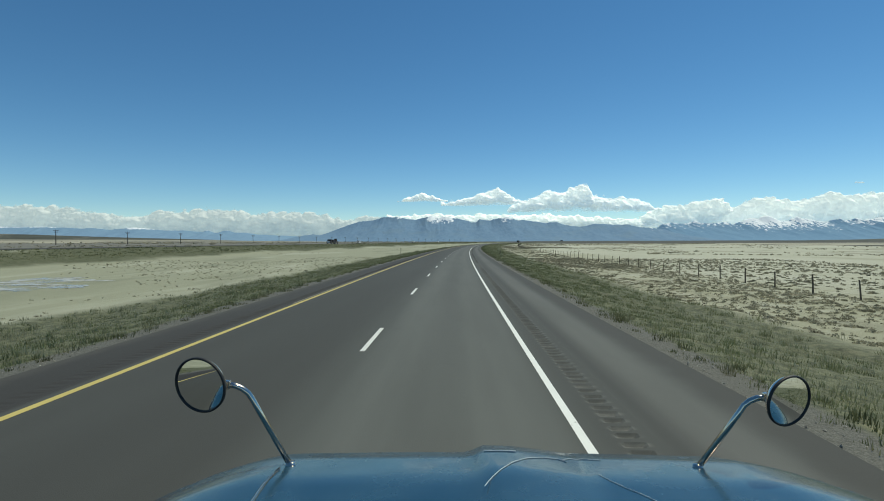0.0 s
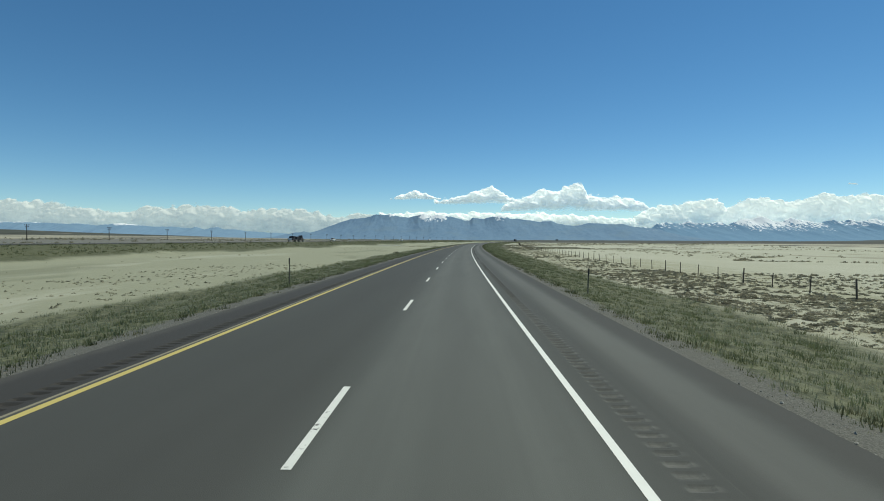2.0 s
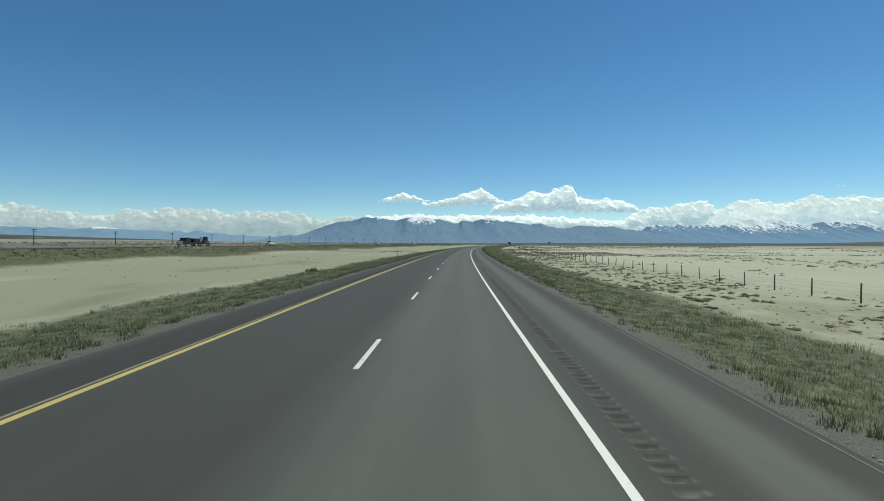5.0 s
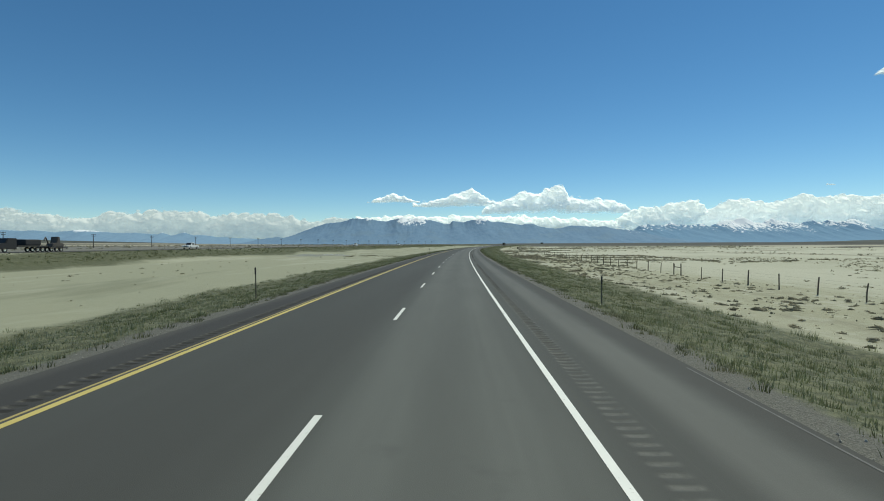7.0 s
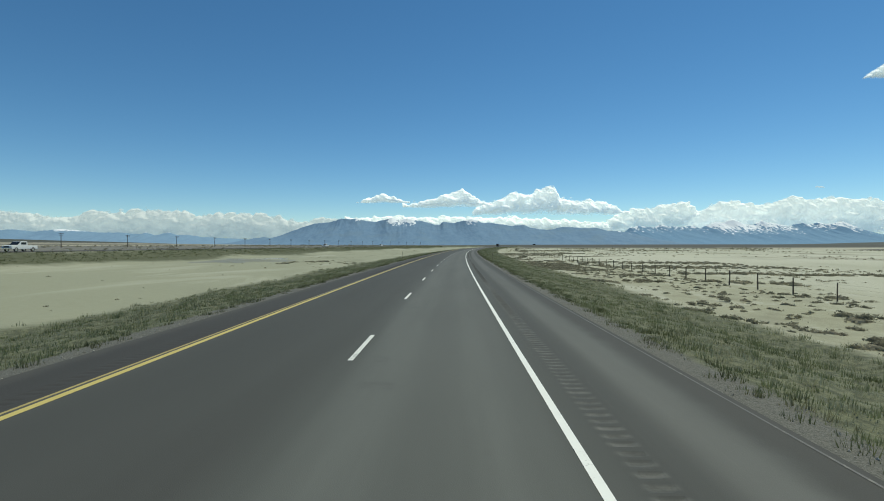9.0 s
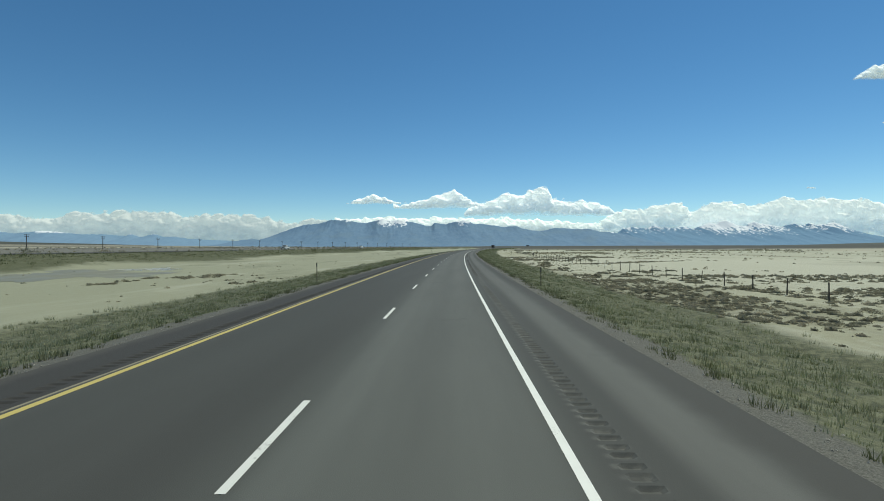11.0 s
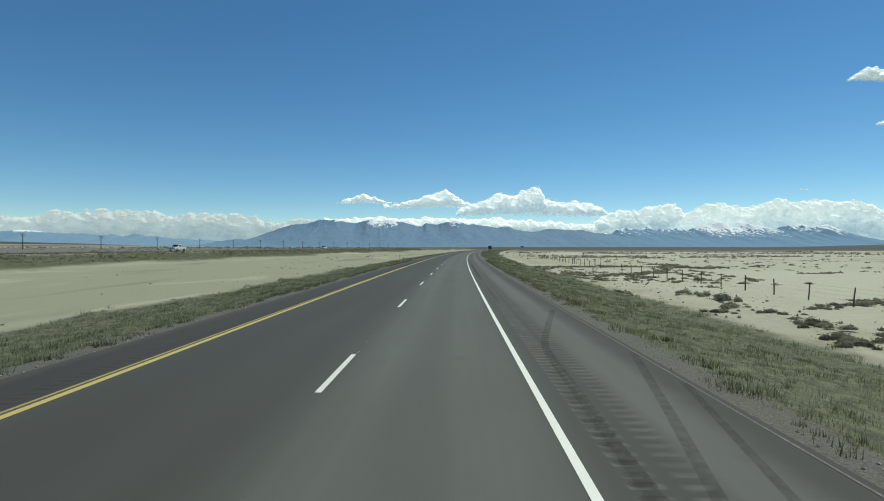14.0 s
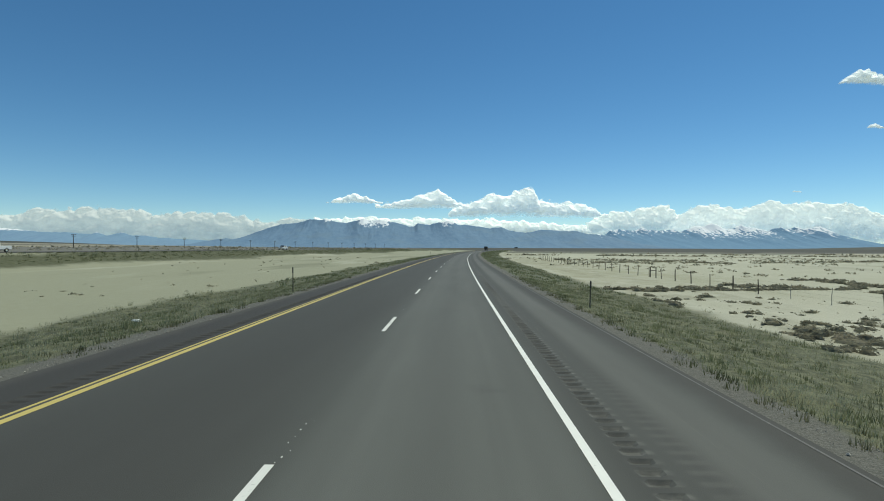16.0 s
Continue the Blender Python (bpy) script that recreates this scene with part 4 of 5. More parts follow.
for n, s0, s1, u0, u1, k, cut, size, seed in (
        (4600, 0, 94, 17.5, 31, 0.35, -0.8, 0.27, 70),
        (620, 325, 364, 16.6, 26, 0.4, -0.4, 0.46, 65),
        (1800, 78, 128, 17.5, 31, 0.3, -0.6, 0.34, 66),
        (5000, 0, 122, 31, 72, 0.22, -0.6, 0.32, 69),
        (900, 122, 190, 17.5, 31, 0.35, -0.25, 0.36, 71),
        (420, 185, 262, 17.5, 31, 0.4, -0.5, 0.34, 68),
        (1500, 185, 345, 31, 90, 0.16, 0.1, 0.45, 72),
        (560, 262, 335, 17.5, 31, 0.3, -0.15, 0.36, 67),
        (1400, 334, 372, 29, 62, 0.3, -0.4, 0.5, 73),
        (700, 365, 640, 32, 120, 0.13, 0.35, 0.6, 74),
        (1000, 100, 250, 17.3, 34, 0.5, -0.5, 0.14, 82),
        (160, 250, 335, 17.3, 34, 0.5, 0.2, 0.14, 86),
        (700, 335, 480, 17.3, 34, 0.5, -0.2, 0.14, 87),
        (420, 300, 332, 24, 78, 0.35, -0.1, 0.5, 84),
        (340, 440, 480, 18, 44, 0.35, -0.15, 0.6, 79),
        (620, 480, 660, 18, 130, 0.14, 0.2, 0.8, 80),
        (300, 100, 640, -21, -60, 0.5, -0.3, 0.2, 83),
        (5000, 0, 900, 60, 290, 0.06, 0.42, 0.85, 75),
        (2400, 0, 100, -20, -60, 0.25, -0.15, 0.2, 76),
        (420, 98, 138, -21, -36, 0.3, -0.1, 0.24, 85),
        (500, 110, 640, -20, -60, 0.12, 0.5, 0.4, 77),
        (4500, 60, 1000, -90, -290, 0.05, 0.1, 0.8, 78)):
    s, u, rng = scatter(n, s0, s1, u0, u1, k, cut, seed)
    w = size * rng.uniform(0.5, 1.7, len(s))
    scrub("low_scrub", "brown-green sagebrush clumps scattered on the pale playa", s, u, w * rng.uniform(0.25, 0.42, len(s)), w * 1.3, seed + 9)

s, u, rng = scatter(90, 150, 1100, -95, -280, 0.1, -0.5, 88)
scrub("tall_scrub", "dark green shrubs standing on the flats beyond the far carriageway", s, u, rng.uniform(0.7, 1.7, len(s)), rng.uniform(1.6, 4.0, len(s)), 89)


def sage_mats(spots, seed, tall=0.36):
    """Broad mats of sage, each given by s, u and its breadth, grown together from several bushes."""
    rng = np.random.default_rng(seed)
    s, u, w = [], [], []
    for s0, u0, broad in spots:
        n = max(2, int(broad * 3.4 + 0.5))
        for k in range(n):
            f = (k + 0.5) / n - 0.5
            u.append(u0 + f * broad * 0.9 + rng.normal(0, 0.12))
            s.append(s0 + 0.5 + rng.normal(0, 0.35) * min(broad, 2.8))
            w.append(min(1.5, 0.5 + 0.36 * broad) * rng.uniform(0.4, 1.1))
        for k in range(3):
            u.append(u0 + rng.normal(0, 0.9 + 0.35 * broad))
            s.append(s0 + rng.normal(0, 1.3))
            w.append(rng.uniform(0.2, 0.6))
    s, u, w = np.array(s), np.array(u), np.array(w)
    clear = u > 16.8 if u.mean() > 0 else u < -19
    s, u, w = s[clear], u[clear], w[clear]
    return scrub("sage_mats", "low spreading brown-green sagebrush mats grown together", s, u, tall * np.clip(w, 0.5, 1) * rng.uniform(0.7, 1.15, len(s)), w, seed)


sage_mats([(196.3, 16.6, 1.5), (201.3, 17.7, 1.6), (213.2, 21.8, 1), (215.5, 24.7, 0.6), (221.1, 22.1, 0.9), (221.2, 20.4, 1), (225.8, 24.8, 0.8), (227.1, 26.6, 1.1), (232.6, 22.2, 1.5), (238.4, 18, 1.3), (253.3, 18.3, 0.9), (254.4, 17.7, 0.8), (256.2, 18, 1.5), (264.3, 18.9, 2.5), (267.4, 22.9, 1.3), (272.3, 17.4, 1.3), (272.6, 24.2, 1.9), (275.8, 29.7, 1.4), (276.7, 18, 1.4), (278.4, 20.9, 0.9), (279.4, 20.1, 0.9), (284.2, 31.5, 1.7), (287.4, 24.8, 0.9), (287.7, 29.1, 1.2), (298, 36.8, 2.8), (300, 33.5, 2.6), (301.5, 18, 3.4), (301.8, 23.3, 4.1)], 301, 0.32)
sage_mats([(302.2, 31, 2.3), (307.9, 59, 2), (312.3, 59.2, 4.3), (313.4, 27.4, 7), (315, 50.4, 10.7), (315.5, 58, 2.7), (317.8, 40, 13.9), (331.4, 17.6, 0.8), (334.7, 17.6, 0.9), (335.3, 19, 0.7), (335.5, 20.4, 1.1), (335.8, 17.4, 0.5), (337.8, 20.1, 0.7), (338.5, 19.1, 2.8), (338.6, 22.4, 0.8), (343.2, 19.4, 2.1), (346.3, 20.6, 1.1), (347, 18.5, 2.4), (347, 29.8, 1.5), (347.8, 24.1, 1.5), (348, 16.7, 2.1), (348.3, 28.5, 0.6), (350.1, 31.3, 1.4), (350.6, 27.7, 2.2), (355.7, 32.9, 1.1), (356.9, 29.5, 2.5), (359.6, 21, 7.2), (364.7, 18.2, 0.5)], 302, 0.32)
sage_mats([(365.7, 21.4, 1.1), (365.8, 17.8, 0.8), (365.8, 20.3, 1.7), (367.5, 17.2, 1.2), (367.6, 24.4, 2), (368.1, 21.3, 2.4), (368.5, 17.4, 1.1), (370.5, 19.8, 1.5), (370.9, 26.9, 2.3), (371.5, 19.8, 1.9), (373.1, 16.7, 0.9), (374.6, 16.6, 0.7), (374.6, 27.7, 1.6), (375.7, 24.1, 1.5), (377.5, 26.4, 0.8), (377.8, 16.5, 0.6), (378.1, 32, 1.8), (379.8, 25.9, 0.7), (380.6, 28, 0.8), (381.1, 31.6, 1.5), (382.5, 31.4, 1.3), (383.4, 20, 1.1), (383.5, 18.5, 1.1), (383.9, 37.6, 1.8), (384, 35.1, 1.4), (384.2, 17.5, 1.2), (384.9, 28.1, 1.1), (385.8, 23, 1.4)], 303, 0.4)
sage_mats([(388, 20.5, 1.1), (391.7, 21.8, 1.8), (394.9, 22.7, 0.8), (398.2, 19.5, 1.8), (402.8, 19.1, 2), (403.1, 21.1, 0.9), (405.4, 24.7, 1.2), (406.3, 20.8, 2.4), (409.1, 20.9, 0.6), (411.9, 22.3, 0.8), (412.1, 18.5, 1.1), (412.8, 21.7, 1.2), (416.2, 21.2, 2), (417.6, 33.6, 1.3), (418.3, 22.3, 0.9), (419.4, 33.1, 1.1), (421.2, 23, 1.3), (421.5, 37.9, 1.7), (423.6, 23.8, 2.2), (425.4, 42.5, 2.4), (426.1, 17.1, 2), (426.3, 23, 2.4), (433.8, 51.1, 2.7), (434.1, 28.5, 1.6), (439.6, 23.1, 1.3), (443.6, 21.3, 1.5), (444.9, 24.6, 1.2), (445, 26.2, 0.9)], 304, 0.4)
sage_mats([(447.1, 25.1, 0.9), (448.3, 24.6, 1.3), (448.7, 27, 0.8), (448.8, 17.6, 2.1), (448.9, 19.2, 1.2), (449.1, 21.8, 1.2), (451.8, 26.6, 1.9), (452.3, 28.1, 2.4), (454.8, 23.5, 1.4), (455.1, 21.2, 2.8), (456.2, 17.7, 1.6), (458.4, 19.8, 3), (458.6, 30, 1.5), (459, 18.5, 1.3), (459, 27.9, 3.3), (460.7, 19.7, 1.5), (460.8, 21.1, 1.4), (461.2, 22.5, 0.9), (463.4, 33.3, 4.2), (463.9, 19.3, 0.6), (463.9, 20.3, 0.5), (465.4, 26.5, 0.7), (471.7, 16.9, 2.4), (484.9, 44.6, 5.6), (486.5, 21.7, 4.6), (487, 53.2, 6.6), (487.5, 17.3, 4.1), (489.2, 27.9, 6)], 305, 0.4)
sage_mats([(492.2, 36.2, 8.3), (494.1, 65.8, 2.7), (497, 50.4, 4.2), (501, 50, 3.4), (505.5, 50.6, 7.2)], 306, 0.4)
sage_mats([(369.7, -31.9, 3.3), (365.4, -30.8, 2.1), (366.4, -33.8, 1.8), (360.8, -24.7, 0.7), (364.0, -23.0, 1.0), (353.3, -18.5, 0.9), (355.8, -22.6, 1.6), (359.5, -25.4, 0.7), (356.8, -21.3, 1.0), (370.0, -26.1, 0.8), (365.6, -21.2, 0.6), (369.3, -20.5, 0.5)], 307, 0.3)


scrub("standing_bush", "upright brown-green bush on the pale playa by the fence", np.array([420.5, 421.2, 420.0, 420.9]), np.array([22.6, 23.3, 23.6, 22.9]), np.array([1.0, 0.85, 0.6, 0.9]), np.array([1.1, 1.2, 0.9, 1.0]), 312)
scrub("verge_bush", "dense dark green bush at the sandy edge of the verge", np.array([207.0, 207.6, 208.3, 207.2]), np.array([-18.6, -19.2, -18.9, -19.8]), np.array([0.8, 0.9, 0.6, 0.7]), np.array([1.1, 1.2, 0.9, 1.0]), 311)


def sage_line(ends, n, size, seed, gaps=-0.9, spread=1.0):
    """A wandering line of scrub along the edge of a shallow wash, through the given (s, u)."""
    rng = np.random.default_rng(seed)
    f = np.sort(rng.random(n))
    knots = np.linspace(0, 1, len(ends))
    s = np.interp(f, knots, [e[0] for e in ends]) + spread * (1.6 * np.sin(f * 23 + seed) + rng.normal(0, 0.5, n))
    u = np.interp(f, knots, [e[1] for e in ends]) + rng.normal(0, 0.6, n)
    keep = np.sin(f * 31 + seed) + np.sin(f * 13.7 - seed) > gaps
    s, u = s[keep], u[keep]
    w = size * rng.uniform(0.5, 1.5, len(s))
    return scrub("sage_line", "dark line of sagebrush along the edge of a shallow wash", s, u, w * 0.4, w * 1.3, seed)


sage_line([(415, 27), (420.6, 33), (422.2, 38), (426.5, 43.5), (432.6, 51), (446, 66)], 230, 0.42, 321, -1.3, 0.5)
sage_line([(485.4, 20), (489, 32), (489, 42), (497, 49), (482, 49), (489, 55), (506, 76)], 320, 0.62, 328, -1.6, 0.5)
sage_line([(449.4, 18), (459, 27), (467, 35.5), (489, 46)], 200, 0.6, 329, -1.2, 0.8)
sage_line([(577, 31), (589, 46), (602, 65), (588, 78), (600, 106), (630, 158)], 300, 1.1, 330, -1.2, 0.8)
sage_line([(434.5, 46), (437.4, 54)], 26, 0.4, 331, -2, 0.4)
sage_line([(463, 56), (468, 66)], 40, 0.5, 332, -1.2, 0.5)
sage_line([(622, 16), (616, 90), (634, 210)], 260, 1.3, 323)
sage_line([(205, 90), (168, 60), (140, 120), (120, 200)], 220, 0.9, 324)
sage_line([(351.2, -35.7), (356.5, -36.3), (363.3, -37.0), (363.8, -31.6)], 60, 0.5, 327)
sage_line([(745, 20), (735, 120), (760, 280)], 260, 1.8, 325)
sage_line([(300, 60), (318, 90), (330, 160)], 180, 0.8, 326)


# ---- the truck whose bonnet the drive begins over ----
BLUE = Surface("blue_truck_paint", 0.22)
_p = BLUE.obj()
_n = BLUE.noise(_p, 3.0, 5, 0.6)
BLUE.bsdf.inputs["Coat Weight"].default_value = 0.35
BLUE.bsdf.inputs["Coat Roughness"].default_value = 0.06
BLUE = BLUE.done(BLUE.mix(BLUE.span(_n, 0.35, 0.75), (0.012, 0.046, 0.08), (0.02, 0.064, 0.104)), BLUE.span(_n, 0.3, 0.7, 0.16, 0.3), BLUE.noise(_p, 300, 2), 0.015, 0.001)
CHROME = painted("chrome", (0.68, 0.59, 0.51), 0.16, 1.0, 0.15, (0.4, 0.38, 0.36))
PALE_LINE = painted("pale_line", (0.55, 0.6, 0.62), 0.35)
BLACK_RUBBER = painted("black_rubber", (0.018, 0.018, 0.019), 0.6, 0, 0.3, (0.06, 0.055, 0.05))
TYRE = painted("tyre_rubber", (0.025, 0.025, 0.025), 0.85, 0, 0.5, (0.11, 0.1, 0.085))
MIRROR = Surface("mirror_silver", 0.015, 1.0).done((0.86, 0.88, 0.88))
LAMP_GLASS = painted("lamp_glass", (0.7, 0.7, 0.68), 0.1)
DARK_GLASS = painted("dark_vehicle_glass", (0.02, 0.025, 0.03), 0.08)


def bonnet_height(x, y):
    """The top of the bonnet over the truck's own plan, its middle line at x = 0."""
    a = abs(x) if x < 0 else x * 0.88
    y = y + 1.5 * max(0.0, a - 0.85) ** 2
    line = float(np.interp(y, [0.7, 1.3, 1.8, 2.1, 2.3, 2.5, 2.66, 2.76, 3.4], [1.655, 1.63, 1.59, 1.54, 1.475, 1.36, 1.16, 0.95, 0.8]))
    drop = 0.012 * (min(a, 0.85) / 0.85) ** 2 + max(0.0, a - 0.85) ** 1.5 * 0.2
    # the raised panel along the middle, steep on its near side
    bulge = 0.032 * np.clip((x + 0.075) / 0.025, 0, 1) * np.clip((0.34 - x) / 0.26, 0, 1) ** 0.8 * np.clip((y - 0.9) / 0.3, 0, 1)
    return line - drop + float(bulge)


def front_wheel(x, y, parent):
    m = Matrix.Translation((x, y, 0.52)) @ Matrix.Rotation(math.pi / 2, 4, "Y")
    wheel = part("wheel", lathe([(0.0, -0.05), (0.12, -0.07), (0.20, -0.02), (0.29, -0.11), (0.29, 0.11), (0.2, 0.02), (0.0, 0.05)], 24, m), CHROME, parent, "bright metal wheel")
    part("tyre", lathe([(0.28, -0.11), (0.36, -0.14), (0.48, -0.14), (0.52, -0.11), (0.52, 0.11), (0.48, 0.14), (0.36, 0.14), (0.28, 0.11)], 32, m), TYRE, wheel)


def truck(m):
    top = root("truck", m, "blue truck front with chrome hood mirrors on the road", "truck")
    xs = np.linspace(-1.36, 1.52, 70)
    ys = np.concatenate([np.linspace(0.7, 2.0, 20), np.linspace(2.05, 2.76, 24)])
    bm = bmesh.new()
    grid = [[bm.verts.new((x, y, bonnet_height(x, y))) for x in xs] for y in ys]
    for a, b in zip(grid, grid[1:]):
        for k in range(len(xs) - 1):
            bm.faces.new((a[k], a[k + 1], b[k + 1], b[k]))
    # sides and nose
    for line in ([r[0] for r in grid], [r[-1] for r in grid], grid[-1]):
        low = [bm.verts.new((v.co.x * 1.0, v.co.y, 0.78 if v.co.y < 2.7 else 0.8)) for v in line]
        for k in range(len(line) - 1):
            bm.faces.new((line[k], line[k + 1], low[k + 1], low[k]))
    smooth(part("bonnet", bm, BLUE, top, "glossy blue bonnet with a raised middle panel"))
    strip = [(-0.03 + 0.13 * k / 12, 2.06, bonnet_height(-0.03 + 0.13 * k / 12, 2.06) + 0.002) for k in range(13)]
    part("bonnet_trim", rod(strip, 0.003, 6), PALE_LINE, top, "thin chrome strip")
    def seam(points, radius, paint, label):
        px, py = [q[0] for q in points], [q[1] for q in points]
        run = [(x, float(np.interp(x, px, py))) for x in np.linspace(px[0], px[-1], 24)]
        return part("bonnet_line", rod([(x, y, bonnet_height(x, y) + 0.002) for x, y in run], radius, 6), paint, top, label)
    seam([(-0.05, 1.645), (-0.027, 1.708), (0.008, 1.781), (0.07, 1.894), (0.133, 1.973), (0.194, 2.009), (0.262, 2.018), (0.29, 1.991)], 0.0017, PALE_LINE, "pale curved seam line")
    # this one is a highlight on the bonnet's edge, modelled as a pale rod
    seam([(0.28, 2.02), (0.313, 2.05), (0.366, 2.07), (0.44, 2.06)], 0.0017, PALE_LINE, "pale line drawn for the highlight on the bonnet's edge")
    seam([(0.377, 1.859), (0.394, 1.794), (0.431, 1.727), (0.463, 1.683), (0.52, 1.58)], 0.0012, PALE_LINE, "faint crease beside the raised panel")
    edge = [(-0.795, 1.58), (-0.801, 1.638), (-0.807, 1.691), (-0.813, 1.759), (-0.818, 1.857), (-0.822, 1.93)]
    part("bonnet_trim", rod([(x, y, bonnet_height(x, y) + 0.003) for x, y in edge], 0.0045, 8), CHROME, top, "narrow chrome strip along the bonnet's edge")
    part("bumper", box((2.4, 0.22, 0.3), (0, 2.82, 0.62), 0.05), CHROME, top, "chrome bumper")
    part("grille", box((1.0, 0.06, 0.4), (0, 2.78, 0.95), 0.02), CHROME, top)
    for k in (-1, 1):
        part("headlight", lathe([(0, 0.05), (0.08, 0.04), (0.1, 0.0), (0.1, -0.06)], 20, Matrix.Translation((k * 0.72, 2.76, 0.9)) @ Matrix.Rotation(-math.pi / 2, 4, "X")), LAMP_GLASS, top)
        part("fender", box((0.34, 1.2, 0.3), (k * 1.06, 1.6, 1.0), 0.12), BLUE, top)
        front_wheel(k * 1.02, 1.75, top)
    part("axle", rod([(-1.0, 1.75, 0.52), (1.0, 1.75, 0.52)], 0.07, 8), BLACK_RUBBER, top)
    for k, base, knee, tip, centre, aim in (
            (-1, (-0.804, 2.000, 1.546), [(-0.945, 1.980, 1.813), (-0.959, 1.975, 1.837), (-0.979, 1.970, 1.856), (-1.003, 1.965, 1.869)], (-1.032, 1.950, 1.877), (-1.111, 1.900, 1.889), (-0.2, -0.975, -0.115)),
            (1, (0.820, 2.000, 1.572), [(0.951, 1.980, 1.774), (0.963, 1.975, 1.798), (0.981, 1.970, 1.817), (1.004, 1.965, 1.829)], (1.033, 1.950, 1.838), (1.084, 1.900, 1.839), (0.28, -0.95, -0.12))):
        base, way = Vector(base), (Vector(base) - Vector(knee[0])).normalized()
        while base.z > bonnet_height(base.x, base.y) - 0.003:
            base = base + way * 0.002
        smooth(part("mirror_arm", rod([base, *knee, tip], 0.0115, 12), CHROME, top, "bent chrome mirror arm"))
        smooth(part("arm_foot", lathe([(0, 0.012), (0.018, 0.01), (0.022, 0)], 16, Matrix.Translation((base[0], base[1], bonnet_height(base[0], base[1])))), CHROME, top))
        face = Matrix.Translation(centre) @ Vector(aim).normalized().to_track_quat("Z", "Y").to_matrix().to_4x4() @ Matrix.Scale(1.0 if k < 0 else 0.9, 4)
        shell = part("hood_mirror", lathe([(0.0, -0.052), (0.05, -0.049), (0.08, -0.04), (0.098, -0.022), (0.106, -0.004), (0.106, 0.0)], 40, face), CHROME, top, "round chrome hood mirror")
        smooth(shell)
        smooth(part("rim", lathe([(0.105, -0.008), (0.109, -0.005), (0.109, 0.003), (0.106, 0.006), (0.102, 0.005), (0.101, -0.003)], 40, face), BLACK_RUBBER, shell, "black rubber rim"))
        smooth(part("glass", lathe([(0.101, 0.001), (0.09, 0.0036), (0.076, 0.0064), (0.06, 0.0089), (0.042, 0.011), (0.022, 0.0124), (0.0, 0.0129)], 48, face), MIRROR, shell, "convex mirror glass"))
        part("clamp", box((0.03, 0.022, 0.034), tip, 0.005), CHROME, shell, "small chrome clamp at the mirror's back")
    return top


truck(at_road(0, 2.225, 0.0))


# ---- traffic on the other carriageway ----
def side_shape(points, width, bevel=0.05, x=0.0):
    """An outline in the y-z plane given a width across."""
    bm = bmesh.new()
    face = bm.faces.new([bm.verts.new((x - width / 2, y, z)) for y, z in points])
    made = bmesh.ops.extrude_face_region(bm, geom=[face])
    bmesh.ops.translate(bm, verts=[g for g in made["geom"] if isinstance(g, bmesh.types.BMVert)], vec=(width, 0, 0))
    bmesh.ops.recalc_face_normals(bm, faces=bm.faces)
    if bevel:
        bmesh.ops.bevel(bm, geom=list(bm.edges), offset=bevel, segments=2, affect="EDGES")
    return bm


def road_wheel(x, y, r, parent):
    m = Matrix.Translation((x, y, r)) @ Matrix.Rotation(math.pi / 2, 4, "Y")
    w = part("wheel", lathe([(0.0, -0.09), (r * 0.6, -0.1), (r * 0.6, 0.1), (0.0, 0.09)], 16, m), CHROME, parent)
    part("tyre", lathe([(r * 0.58, -0.12), (r * 0.95, -0.12), (r, -0.08), (r, 0.08), (r * 0.95, 0.12), (r * 0.58, 0.12)], 20, m), TYRE, w)


WHITE_BODY = painted("white_vehicle_paint", (0.78, 0.79, 0.78), 0.3, 0, 0.15)
GREY_BODY = painted("dark_grey_vehicle_paint", (0.025, 0.025, 0.028), 0.75, 0, 0.3)
STEEL_BED = painted("flatbed_steel", (0.06, 0.055, 0.05), 0.6, 0.4, 0.5, (0.2, 0.12, 0.07))
RED_GEAR = painted("faded_red_machine", (0.09, 0.075, 0.065), 0.6, 0, 0.4)


def pickup(m, paint, label, bed=True):
    top = root("pickup" if bed else "car", m, label, "pickup" if bed else "car", "traffic on the far carriageway")
    part("body", side_shape([(-2.8, 0.5), (-2.8, 1.12), (-0.6, 1.15), (1.35, 1.2), (2.65, 1.08), (2.8, 0.85), (2.8, 0.45)], 1.95, 0.06), paint, top)
    roof = [(-0.75, 1.1), (-0.6, 1.86), (0.55, 1.9), (1.35, 1.18)] if bed else [(-2.4, 1.1), (-1.8, 1.68), (0.2, 1.74), (1.4, 1.18)]
    part("cab", side_shape(roof, 1.75, 0.07), paint, top)
    part("windscreen", side_shape([(0.66, 1.84), (0.7, 1.84), (1.36, 1.24), (1.3, 1.24)], 1.5, 0.0), DARK_GLASS, top)
    for k in (-1, 1):
        part("side_window", box((0.02, 1.1, 0.42), (k * 0.885, 0.15, 1.5), 0.008), DARK_GLASS, top)
        part("headlight", box((0.36, 0.06, 0.16), (k * 0.7, 2.8, 0.92), 0.02), LAMP_GLASS, top)
        for y in (-1.75, 1.8):
            road_wheel(k * 0.86, y, 0.4, top)
    part("grille", box((0.95, 0.06, 0.28), (0, 2.8, 0.88), 0.02), GREY_BODY, top)
    part("bumper", box((1.95, 0.16, 0.22), (0, 2.86, 0.56), 0.04), CHROME, top)
    return top


